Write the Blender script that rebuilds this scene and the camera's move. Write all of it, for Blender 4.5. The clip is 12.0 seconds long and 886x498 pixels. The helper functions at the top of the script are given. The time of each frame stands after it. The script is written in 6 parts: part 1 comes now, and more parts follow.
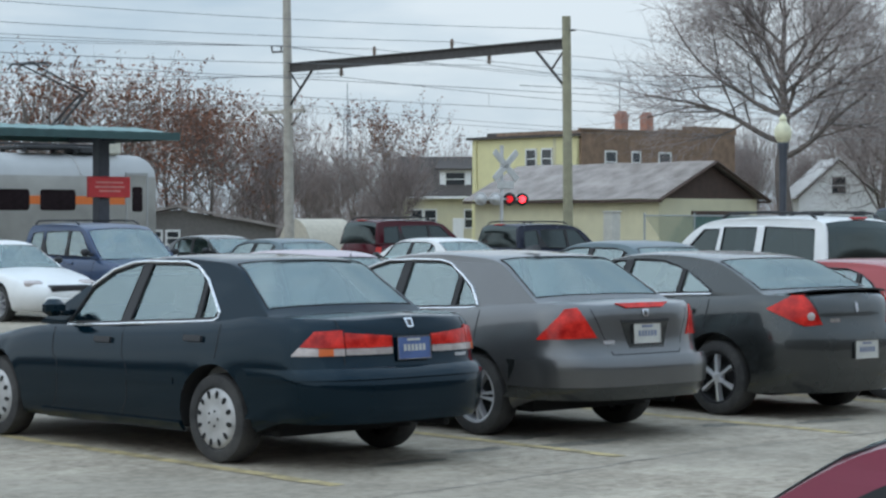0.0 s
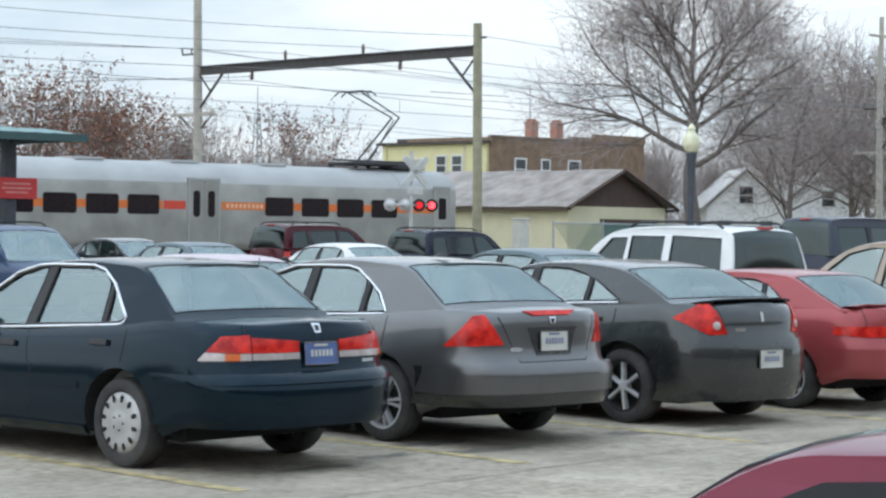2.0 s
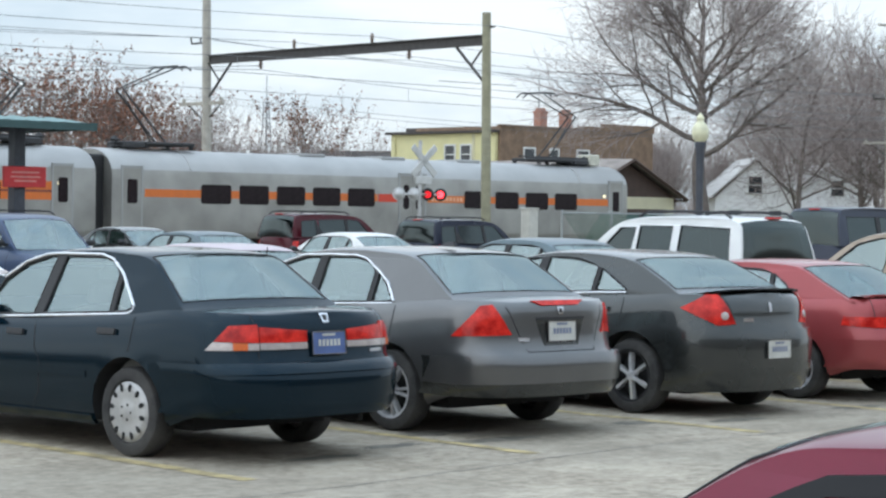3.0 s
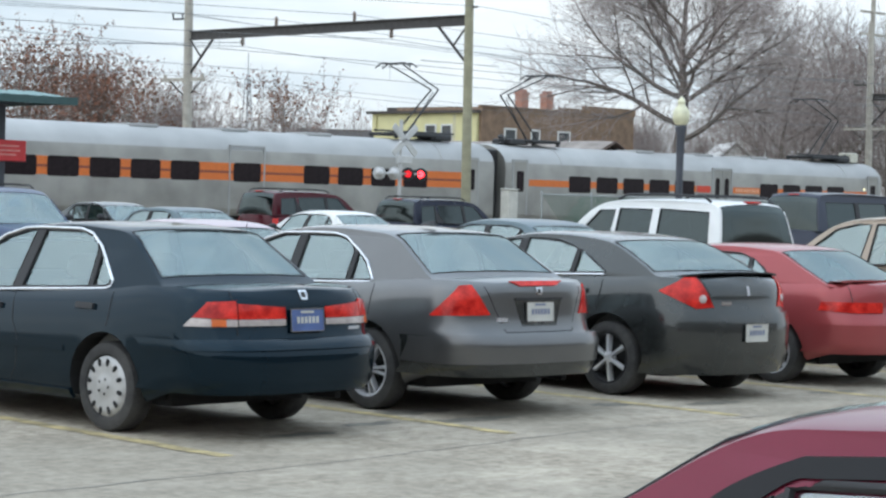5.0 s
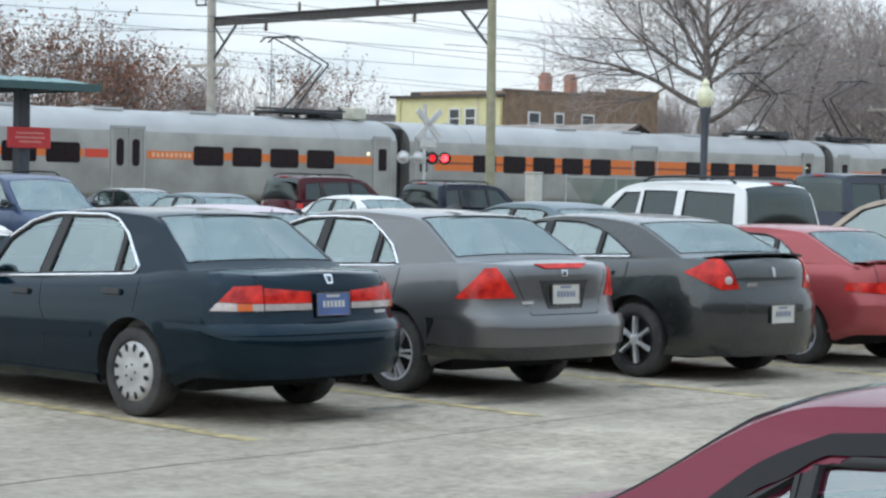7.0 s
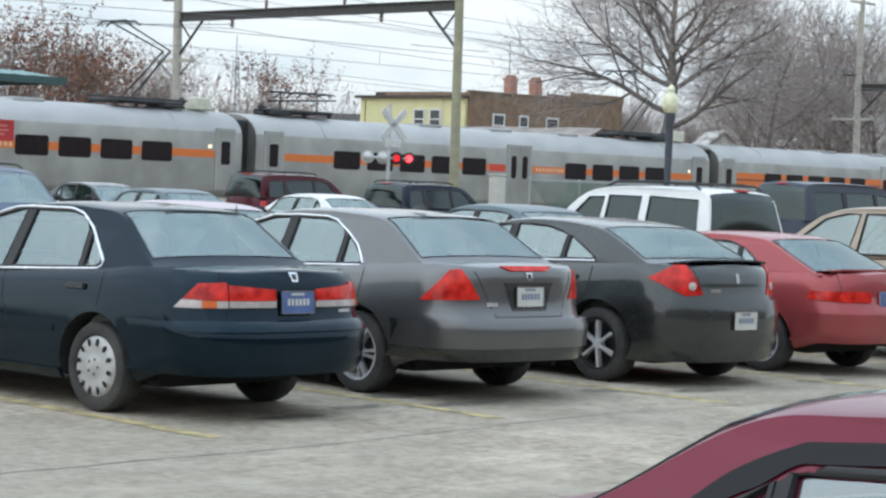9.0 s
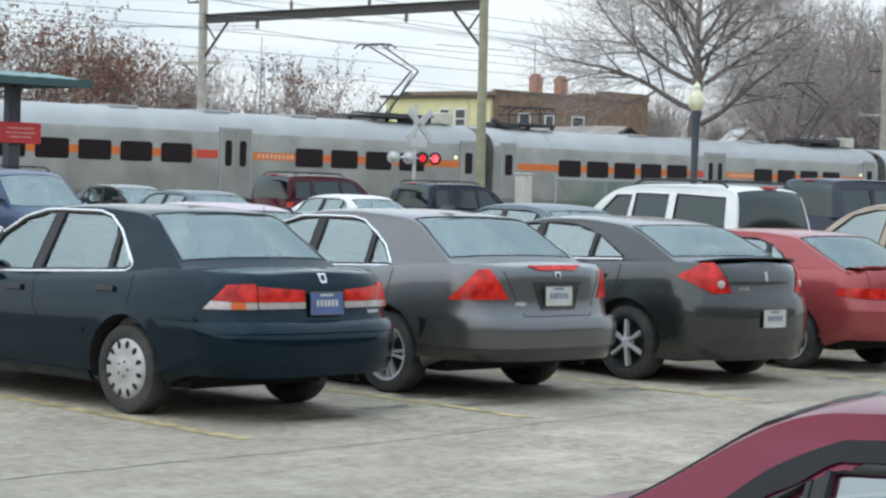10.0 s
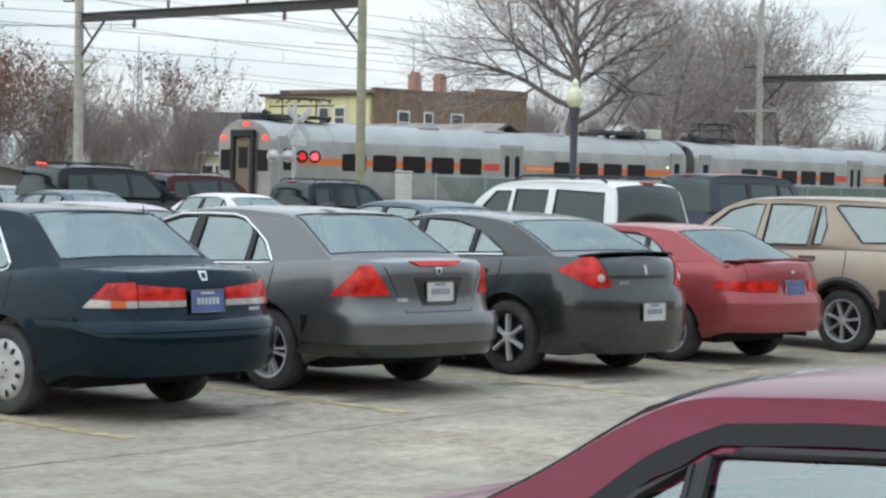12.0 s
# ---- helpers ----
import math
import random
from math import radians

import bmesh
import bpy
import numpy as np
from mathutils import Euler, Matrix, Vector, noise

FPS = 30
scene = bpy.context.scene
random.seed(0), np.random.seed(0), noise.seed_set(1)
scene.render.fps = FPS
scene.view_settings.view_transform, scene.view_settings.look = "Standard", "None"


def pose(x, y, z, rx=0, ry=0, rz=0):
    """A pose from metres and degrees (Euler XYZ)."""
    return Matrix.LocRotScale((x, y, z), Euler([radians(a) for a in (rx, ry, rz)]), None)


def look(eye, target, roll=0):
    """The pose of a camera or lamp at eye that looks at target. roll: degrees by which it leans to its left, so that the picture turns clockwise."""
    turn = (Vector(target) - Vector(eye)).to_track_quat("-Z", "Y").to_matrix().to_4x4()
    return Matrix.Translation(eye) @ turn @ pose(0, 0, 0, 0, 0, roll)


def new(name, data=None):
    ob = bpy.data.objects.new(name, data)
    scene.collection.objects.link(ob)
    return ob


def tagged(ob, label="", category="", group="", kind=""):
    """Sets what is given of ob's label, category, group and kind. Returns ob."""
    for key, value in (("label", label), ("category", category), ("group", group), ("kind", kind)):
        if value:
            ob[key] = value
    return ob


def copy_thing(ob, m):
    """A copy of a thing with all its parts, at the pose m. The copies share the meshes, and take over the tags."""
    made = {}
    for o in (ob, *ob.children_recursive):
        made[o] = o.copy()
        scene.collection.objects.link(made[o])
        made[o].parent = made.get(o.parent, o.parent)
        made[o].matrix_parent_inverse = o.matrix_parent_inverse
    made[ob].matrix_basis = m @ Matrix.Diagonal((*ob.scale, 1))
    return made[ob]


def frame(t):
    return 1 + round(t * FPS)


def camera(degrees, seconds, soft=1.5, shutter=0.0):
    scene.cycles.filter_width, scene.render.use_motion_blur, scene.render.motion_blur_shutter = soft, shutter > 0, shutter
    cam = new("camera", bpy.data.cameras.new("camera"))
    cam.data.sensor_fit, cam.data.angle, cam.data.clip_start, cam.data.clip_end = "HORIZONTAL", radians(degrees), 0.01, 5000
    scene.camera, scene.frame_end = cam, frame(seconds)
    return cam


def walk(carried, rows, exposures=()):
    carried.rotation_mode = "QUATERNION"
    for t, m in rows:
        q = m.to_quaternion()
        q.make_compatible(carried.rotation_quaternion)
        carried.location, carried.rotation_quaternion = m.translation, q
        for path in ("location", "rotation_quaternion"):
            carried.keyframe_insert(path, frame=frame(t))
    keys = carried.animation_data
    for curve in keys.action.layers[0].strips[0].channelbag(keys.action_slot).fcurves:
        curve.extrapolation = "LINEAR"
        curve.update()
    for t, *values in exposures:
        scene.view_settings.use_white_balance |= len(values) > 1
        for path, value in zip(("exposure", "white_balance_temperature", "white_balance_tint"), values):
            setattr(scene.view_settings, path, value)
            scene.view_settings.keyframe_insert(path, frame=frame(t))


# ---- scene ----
# ---- camera: held by hand, panned ----
def aim(turn, tilt, lean, x, y, z):
    """A camera pose: turned left, tilted up and leaning left, in degrees."""
    return pose(x, y, z) @ pose(0, 0, 0, 0, 0, turn) @ pose(0, 0, 0, 90 + tilt) @ pose(0, 0, 0, 0, 0, lean)


PATH = [
    (0, aim(2.455, -0.737, 0.044, -0.004, 0.009, 1.788)),
    (0.5, aim(2.318, -0.986, 0.303, -0.001, 0.003, 1.796)),
    (1, aim(1.003, -1.249, 0.366, 0.003, 0.012, 1.792)),
    (1.5, aim(0.007, -0.565, 0.439, 0.002, 0.013, 1.797)),
    (2, aim(0.034, -0.571, 0.706, 0.002, 0.009, 1.793)),
    (2.5, aim(0.357, -0.633, 0.612, 0.009, 0.007, 1.793)),
    (3, aim(0.264, -0.863, 0.795, 0.009, 0.010, 1.798)),
    (5, aim(-0.302, -1.385, 1.642, 0.006, -0.005, 1.793)),
    (5.5, aim(-0.307, -1.329, 1.645, 0.001, -0.008, 1.789)),
    (6, aim(0.043, -1.350, 1.594, -0.005, -0.008, 1.785)),
    (6.5, aim(0.756, -1.314, 1.431, -0.004, -0.011, 1.791)),
    (7, aim(0.345, -1.821, 1.198, 0.002, -0.012, 1.785)),
    (7.2, aim(-0.155, -1.642, 1.283, -0.004, -0.009, 1.795)),
    (8.8, aim(-0.327, -1.810, 2.317, -0.026, 0.002, 1.787)),
    (9, aim(-0.681, -1.771, 2.350, -0.030, -0.002, 1.785)),
    (9.5, aim(-0.220, -1.986, 2.184, -0.038, 0.004, 1.794)),
    (10, aim(0.017, -1.808, 1.889, -0.046, -0.005, 1.787)),
    (10.5, aim(0.541, -1.832, 1.617, -0.047, -0.005, 1.782)),
    (10.6, aim(0.800, -2.100, 1.600, -0.020, 0.000, 1.785)),
    (10.8, aim(-2.340, -1.750, 1.750, -0.020, 0.000, 1.785)),
    (11, aim(-3.793, -1.086, 1.887, -0.053, -0.006, 1.771)),
    (11.2, aim(-3.500, -1.340, 1.960, -0.055, -0.005, 1.771)),
    (11.5, aim(-3.535, -1.251, 2.061, -0.058, -0.003, 1.770)),
    (12, aim(-3.170, -1.762, 1.435, -0.049, -0.008, 1.769)),
]
cam = camera(23.31, 12.0, soft=2.45)
walk(cam, PATH, [(0, 0.18, 5900, 4), (0.6, 0.32, 6000, 5), (1.1, 0.56, 6150, 6), (1.5, 0.58, 6150, 6), (9.0, 0.60, 6250, 6), (12.0, 0.57, 6400, 6)])

# ---- plan: x along the tracks, y across them, away from the eye ----
TURN = 43.6
PLAN = pose(0, 0, 0, 0, 0, TURN)


def plan(a, b, z=0, turn=0):
    return PLAN @ pose(a, b, z, 0, 0, turn)


# ---- sky and light: high thin overcast, late in a winter afternoon ----
def sky():
    world = bpy.data.worlds.new("overcast")
    scene.world = world
    world.use_nodes = True
    nt = world.node_tree
    n, l = nt.nodes, nt.links
    bg = n["Background"]
    air = n.new("ShaderNodeTexSky")
    air.sky_type, air.sun_disc = "NISHITA", False
    air.sun_elevation, air.sun_rotation = radians(41), radians(-120)
    air.dust_density = 2.0
    weak = n.new("ShaderNodeMix")
    weak.data_type, weak.blend_type = "RGBA", "MULTIPLY"
    weak.inputs[0].default_value = 1
    weak.inputs[7].default_value = (0.10, 0.10, 0.10, 1)
    l.new(air.outputs[0], weak.inputs[6])
    co = n.new("ShaderNodeTexCoord")
    mp = n.new("ShaderNodeMapping")
    mp.inputs["Scale"].default_value = (1.5, 1.5, 7.0)
    mp.inputs["Rotation"].default_value = (0, radians(4), 0)
    l.new(co.outputs["Generated"], mp.inputs[0])
    cl = n.new("ShaderNodeTexNoise")
    cl.inputs["Scale"].default_value, cl.inputs["Detail"].default_value = 3.0, 6
    cl.inputs["Roughness"].default_value = 0.55
    l.new(mp.outputs[0], cl.inputs["Vector"])
    ramp = n.new("ShaderNodeValToRGB")
    ramp.color_ramp.elements[0].position, ramp.color_ramp.elements[0].color = 0.34, (0.47, 0.54, 0.61, 1)
    ramp.color_ramp.elements[1].position, ramp.color_ramp.elements[1].color = 0.62, (0.755, 0.765, 0.78, 1)
    l.new(cl.outputs[0], ramp.inputs[0])
    mix = n.new("ShaderNodeMix")
    mix.data_type = "RGBA"
    mix.inputs[0].default_value = 0.86
    l.new(weak.outputs[2], mix.inputs[6])
    l.new(ramp.outputs[0], mix.inputs[7])
    # an overcast sky is brightest overhead
    up, zen = n.new("ShaderNodeSeparateXYZ"), n.new("ShaderNodeMapRange")
    l.new(co.outputs["Generated"], up.inputs[0])
    zen.inputs[1].default_value, zen.inputs[2].default_value = 0.10, 0.9
    zen.inputs[3].default_value, zen.inputs[4].default_value = 1.0, 1.75
    l.new(up.outputs[2], zen.inputs[0])
    l.new(zen.outputs[0], bg.inputs[1])
    blue, tone = n.new("ShaderNodeMix"), n.new("ShaderNodeMix")
    blue.data_type, tone.data_type, tone.blend_type = "RGBA", "RGBA", "MULTIPLY"
    blue.inputs[6].default_value, blue.inputs[7].default_value = (1, 1, 1, 1), (0.90, 0.975, 1.055, 1)
    share = n.new("ShaderNodeMapRange")
    share.inputs[1].default_value, share.inputs[2].default_value = 0.12, 0.7
    l.new(up.outputs[2], share.inputs[0])
    l.new(share.outputs[0], blue.inputs[0])
    tone.inputs[0].default_value = 1
    l.new(mix.outputs[2], tone.inputs[6])
    l.new(blue.outputs[2], tone.inputs[7])
    l.new(tone.outputs[2], bg.inputs[0])


sky()
sun = new("sun", bpy.data.lights.new("sun", "SUN"))
sun.data.energy, sun.data.angle, sun.data.color = 0.65, radians(120), (1.0, 0.94, 0.86)
sun.matrix_basis = look((-34, -20, 34), (0, 0, 0))


# ---- materials ----
def mat(name, col, rough=0.6, metal=0.0, vary=0.15, scale=6.0, bump=0.0, fine=60.0, coat=0.0, tint=None, island=0.0, spec=0.5):
    """A surface with two scales of uneven colour, uneven gloss and a fine relief."""
    m = bpy.data.materials.new(name)
    m.use_nodes = True
    nt = m.node_tree
    n, l = nt.nodes, nt.links
    p = n["Principled BSDF"]
    p.inputs["Roughness"].default_value, p.inputs["Metallic"].default_value = rough, metal
    p.inputs["Coat Weight"].default_value, p.inputs["Coat Roughness"].default_value = coat, 0.08
    p.inputs["Specular IOR Level"].default_value = spec
    co = n.new("ShaderNodeTexCoord")
    a, b = n.new("ShaderNodeTexNoise"), n.new("ShaderNodeTexNoise")
    for t, s, d in ((a, scale, 5), (b, fine, 3)):
        t.inputs["Scale"].default_value, t.inputs["Detail"].default_value = s, d
        l.new(co.outputs["Object"], t.inputs["Vector"])
    mul = n.new("ShaderNodeMath")
    mul.operation = "MULTIPLY_ADD"
    mul.inputs[1].default_value = 0.35
    l.new(b.outputs[0], mul.inputs[0])
    l.new(a.outputs[0], mul.inputs[2])
    ramp = n.new("ShaderNodeValToRGB")
    tint = tint or col
    e = ramp.color_ramp.elements
    e[0].position, e[0].color = 0.45, (*[c * (1 - vary) for c in col], 1)
    e[1].position, e[1].color = 0.90, (*[min(1, c * (1 + vary)) for c in tint], 1)
    l.new(mul.outputs[0], ramp.inputs[0])
    out = ramp.outputs[0]
    if island:
        g = n.new("ShaderNodeNewGeometry")
        hsv = n.new("ShaderNodeHueSaturation")
        r = n.new("ShaderNodeMapRange")
        r.inputs[3].default_value, r.inputs[4].default_value = 1 - island, 1 + island
        l.new(g.outputs["Random Per Island"], r.inputs[0])
        l.new(r.outputs[0], hsv.inputs["Value"])
        l.new(out, hsv.inputs["Color"])
        out = hsv.outputs[0]
    l.new(out, p.inputs["Base Color"])
    rr = n.new("ShaderNodeMapRange")
    rr.inputs[3].default_value, rr.inputs[4].default_value = max(0.02, rough * 0.8), min(1, rough * 1.25)
    l.new(a.outputs[0], rr.inputs[0])
    l.new(rr.outputs[0], p.inputs["Roughness"])
    if bump:
        bp = n.new("ShaderNodeBump")
        bp.inputs["Strength"].default_value, bp.inputs["Distance"].default_value = bump, 0.01
        l.new(b.outputs[0], bp.inputs["Height"])
        l.new(bp.outputs[0], p.inputs["Normal"])
    return m


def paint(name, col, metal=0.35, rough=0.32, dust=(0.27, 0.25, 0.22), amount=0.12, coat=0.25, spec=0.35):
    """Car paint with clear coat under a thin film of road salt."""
    m = mat(name, col, rough, metal, 0.06, 3.0, coat=coat, spec=spec)
    nt = m.node_tree
    n, l = nt.nodes, nt.links
    p = n["Principled BSDF"]
    old = p.inputs["Base Color"].links[0].from_socket
    co, t = n.new("ShaderNodeTexCoord"), n.new("ShaderNodeTexNoise")
    t.inputs["Scale"].default_value, t.inputs["Detail"].default_value = 2.4, 8
    l.new(co.outputs["Object"], t.inputs["Vector"])
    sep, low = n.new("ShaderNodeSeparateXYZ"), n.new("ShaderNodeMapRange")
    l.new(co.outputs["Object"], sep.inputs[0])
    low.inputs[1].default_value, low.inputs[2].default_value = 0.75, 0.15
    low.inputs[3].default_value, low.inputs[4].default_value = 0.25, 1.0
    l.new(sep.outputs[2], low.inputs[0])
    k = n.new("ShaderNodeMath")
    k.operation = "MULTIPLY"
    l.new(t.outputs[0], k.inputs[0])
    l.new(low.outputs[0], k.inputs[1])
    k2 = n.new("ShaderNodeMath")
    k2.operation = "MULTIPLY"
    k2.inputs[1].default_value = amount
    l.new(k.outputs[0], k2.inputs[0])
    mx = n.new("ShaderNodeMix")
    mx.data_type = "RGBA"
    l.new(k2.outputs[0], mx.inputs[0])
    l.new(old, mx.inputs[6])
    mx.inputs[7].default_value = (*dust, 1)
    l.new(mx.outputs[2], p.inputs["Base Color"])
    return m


def pane(name, tint, gloss=0.06, clear=1.5):
    """Glass: clear with a tint, and a sharp reflection that grows at grazing angles."""
    m = bpy.data.materials.new(name)
    m.use_nodes = True
    nt = m.node_tree
    n, l = nt.nodes, nt.links
    n.remove(n["Principled BSDF"])
    tr, gl, fr, mx = (n.new("ShaderNode" + k) for k in ("BsdfTransparent", "BsdfGlossy", "Fresnel", "MixShader"))
    tr.inputs[0].default_value = (*tint, 1)
    gl.inputs["Roughness"].default_value = gloss
    gl.inputs[0].default_value = (0.84, 0.97, 0.96, 1)
    fr.inputs[0].default_value = clear
    l.new(fr.outputs[0], mx.inputs[0])
    l.new(tr.outputs[0], mx.inputs[1])
    l.new(gl.outputs[0], mx.inputs[2])
    l.new(mx.outputs[0], n["Material Output"].inputs[0])
    return m


def glow(name, col, power):
    m = bpy.data.materials.new(name)
    m.use_nodes = True
    p = m.node_tree.nodes["Principled BSDF"]
    p.inputs["Base Color"].default_value = (*col, 1)
    p.inputs["Emission Color"].default_value = (*col, 1)
    p.inputs["Emission Strength"].default_value = power
    return m


RUBBER = mat("rubber", (0.022, 0.022, 0.024), 0.85, vary=0.3, bump=0.3, tint=(0.05, 0.048, 0.046))
BLACK = mat("black_plastic", (0.02, 0.02, 0.022), 0.6, vary=0.3)
SASH = mat("black_sash", (0.010, 0.010, 0.012), 0.35, spec=0.25)
DARK = mat("shadow_black", (0.012, 0.012, 0.013), 0.9)
CHROME = mat("chrome", (0.80, 0.80, 0.82), 0.16, 1.0, 0.1)
ALLOY = mat("alloy", (0.50, 0.50, 0.52), 0.38, 0.5, 0.2)
STAR = mat("bright_alloy", (0.86, 0.86, 0.88), 0.22, 0.6, 0.1)
HUBCAP = mat("silver_plastic", (0.42, 0.415, 0.41), 0.40, 0.35, 0.15)
TRIM = mat("bright_trim", (0.75, 0.76, 0.78), 0.25, 0.8, 0.1)
SEATS = mat("seat_cloth", (0.17, 0.165, 0.15), 0.95, vary=0.3, bump=0.2)
LINING = mat("grey_lining", (0.22, 0.22, 0.21), 0.95, vary=0.3)
RED_LENS = mat("red_lens", (0.36, 0.005, 0.005), 0.12, 0.0, 0.25, 9, coat=0.1, tint=(0.60, 0.03, 0.02), spec=0.3)
AMBER_LENS = mat("amber_lens", (0.60, 0.14, 0.04), 0.2, vary=0.2)
CLEAR_LENS = mat("clear_lens", (0.46, 0.40, 0.38), 0.18, 0.1, 0.2, 20, coat=0.5)
GLASS = pane("car_glass", (0.82, 0.95, 0.96), 0.10, clear=3.2)
TINTED = pane("tinted_glass", (0.010, 0.014, 0.026), 0.12, clear=1.75)
PLATE_WHITE = mat("plate_white", (0.52, 0.51, 0.47), 0.5, vary=0.1)
PLATE_BLUE = mat("plate_blue", (0.075, 0.115, 0.27), 0.5, vary=0.2)
INK = mat("plate_ink", (0.16, 0.18, 0.27), 0.5)
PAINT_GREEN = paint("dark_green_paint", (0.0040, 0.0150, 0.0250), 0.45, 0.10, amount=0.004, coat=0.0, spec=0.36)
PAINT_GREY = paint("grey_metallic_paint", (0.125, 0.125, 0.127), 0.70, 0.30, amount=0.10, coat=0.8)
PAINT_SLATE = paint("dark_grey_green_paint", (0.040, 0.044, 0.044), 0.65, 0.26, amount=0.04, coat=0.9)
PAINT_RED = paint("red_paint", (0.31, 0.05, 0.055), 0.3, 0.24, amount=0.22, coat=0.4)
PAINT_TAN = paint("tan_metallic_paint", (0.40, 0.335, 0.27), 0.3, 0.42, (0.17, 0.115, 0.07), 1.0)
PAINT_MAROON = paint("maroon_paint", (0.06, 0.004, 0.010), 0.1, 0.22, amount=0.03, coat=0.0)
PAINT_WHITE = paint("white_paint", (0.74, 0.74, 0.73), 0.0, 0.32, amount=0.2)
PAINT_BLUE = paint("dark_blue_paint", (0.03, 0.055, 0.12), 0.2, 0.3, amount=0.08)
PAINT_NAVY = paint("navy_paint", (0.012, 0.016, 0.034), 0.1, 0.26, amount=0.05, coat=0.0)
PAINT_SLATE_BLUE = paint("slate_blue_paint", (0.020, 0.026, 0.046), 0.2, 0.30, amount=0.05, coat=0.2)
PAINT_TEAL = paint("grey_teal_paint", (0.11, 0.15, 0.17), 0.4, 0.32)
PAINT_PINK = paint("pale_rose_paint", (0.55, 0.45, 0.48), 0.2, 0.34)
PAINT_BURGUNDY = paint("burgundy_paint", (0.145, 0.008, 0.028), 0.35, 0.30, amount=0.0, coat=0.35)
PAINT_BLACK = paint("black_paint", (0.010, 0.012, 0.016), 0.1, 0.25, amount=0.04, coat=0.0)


# ---- mesh kit ----
class Kit:
    """Collects vertices and faces; every shape is added in the space of its thing."""

    def __init__(self):
        self.v, self.f = [], []

    def add(self, verts, faces):
        k = len(self.v)
        self.v += [tuple(p) for p in verts]
        self.f += [tuple(i + k for i in q) for q in faces]
        return self

    def box(self, x0, x1, y0, y1, z0, z1, m=None, bevel=0.0):
        b = min(bevel, (x1 - x0) / 3, (y1 - y0) / 3, (z1 - z0) / 3)
        if b <= 0:
            pts = [Vector((x, y, z)) for z in (z0, z1) for y in (y0, y1) for x in (x0, x1)]
            fs = [(0, 2, 3, 1), (4, 5, 7, 6), (0, 1, 5, 4), (2, 6, 7, 3), (0, 4, 6, 2), (1, 3, 7, 5)]
        else:
            pts, fs = [], []
            for z, s in ((z0, b), (z0 + b, 0), (z1 - b, 0), (z1, b)):
                for x, y in ((x0 + b, y0), (x1 - b, y0), (x1, y0 + b), (x1, y1 - b), (x1 - b, y1), (x0 + b, y1), (x0, y1 - b), (x0, y0 + b)):
                    cx, cy = (x0 + x1) / 2, (y0 + y1) / 2
                    pts.append(Vector((x - math.copysign(min(s, abs(x - cx)), x - cx), y - math.copysign(min(s, abs(y - cy)), y - cy), z)))
            for r in range(3):
                for i in range(8):
                    j = (i + 1) % 8
                    fs.append((r * 8 + i, r * 8 + j, r * 8 + 8 + j, r * 8 + 8 + i))
            fs += [tuple(range(7, -1, -1)), tuple(range(24, 32))]
        return self.add([m @ p for p in pts] if m else pts, fs)

    def grid(self, rows, closed=False):
        n = len(rows[0])
        fs = []
        for i in range(len(rows) - 1):
            for j in range(n if closed else n - 1):
                k = (j + 1) % n
                fs.append((i * n + j, i * n + k, i * n + n + k, i * n + n + j))
        return self.add([p for r in rows for p in r], fs)

    def tube(self, pts, radius, sides=6, caps=True):
        pts = [Vector(p) for p in pts]
        rads = radius if isinstance(radius, (list, tuple)) else [radius] * len(pts)
        rows = []
        for i, p in enumerate(pts):
            d = pts[min(i + 1, len(pts) - 1)] - pts[max(i - 1, 0)]
            if d.length < 1e-9:
                d = Vector((0, 0, 1))
            d.normalize()
            e = d.cross(Vector((0, 0, 1)) if abs(d.z) < 0.9 else Vector((1, 0, 0))).normalized()
            g = d.cross(e)
            rows.append([p + rads[i] * (math.cos(t) * e + math.sin(t) * g) for t in (2 * math.pi * k / sides for k in range(sides))])
        k = len(self.v)
        self.grid(rows, True)
        if caps:
            self.f.append(tuple(range(k + sides - 1, k - 1, -1)))
            self.f.append(tuple(range(len(self.v) - sides, len(self.v))))
        return self

    def lathe(self, prof, n=24, axis="z", m=None):
        """prof: (radius, height) pairs, turned round an axis."""
        rows = []
        for r, h in prof:
            row = []
            for k in range(n):
                t = 2 * math.pi * k / n
                c, s = r * math.cos(t), r * math.sin(t)
                p = Vector((c, s, h)) if axis == "z" else Vector((c, h, s)) if axis == "y" else Vector((h, c, s))
                row.append(m @ p if m else p)
            rows.append(row)
        return self.grid(rows, True)

    def poly(self, pts, thick=None):
        """A flat many-sided plate; thick: a vector to its other face."""
        n = len(pts)
        if thick is None:
            return self.add(pts, [tuple(range(n))])
        t = Vector(thick)
        pts = [Vector(p) for p in pts]
        return self.add(pts + [p + t for p in pts], [tuple(range(n - 1, -1, -1)), tuple(range(n, 2 * n))] + [(i, (i + 1) % n, n + (i + 1) % n, n + i) for i in range(n)])


def part(name, kit, material, parent, label="", smooth=True, m=None, fix=True):
    me = bpy.data.meshes.new(name)
    me.from_pydata(kit.v, [], kit.f)
    if fix:
        bm = bmesh.new()
        bm.from_mesh(me)
        bmesh.ops.recalc_face_normals(bm, faces=bm.faces)
        bm.to_mesh(me)
        bm.free()
    if smooth:
        me.polygons.foreach_set("use_smooth", [True] * len(me.polygons))
        me.set_sharp_from_angle(angle=radians(38))
    me.materials.append(material)
    ob = new(name, me)
    if parent is not None:
        ob.parent = parent
    if m is not None:
        ob.matrix_basis = m
    if label:
        ob["label"] = label
    return ob


def again(ob, parent, m):
    """The same mesh once more, as an object of its own."""
    o = new(ob.name.split(".")[0], ob.data)
    o.parent = parent
    o.matrix_basis = m
    if "kind" in ob:
        o["kind"] = ob["kind"]
    return o


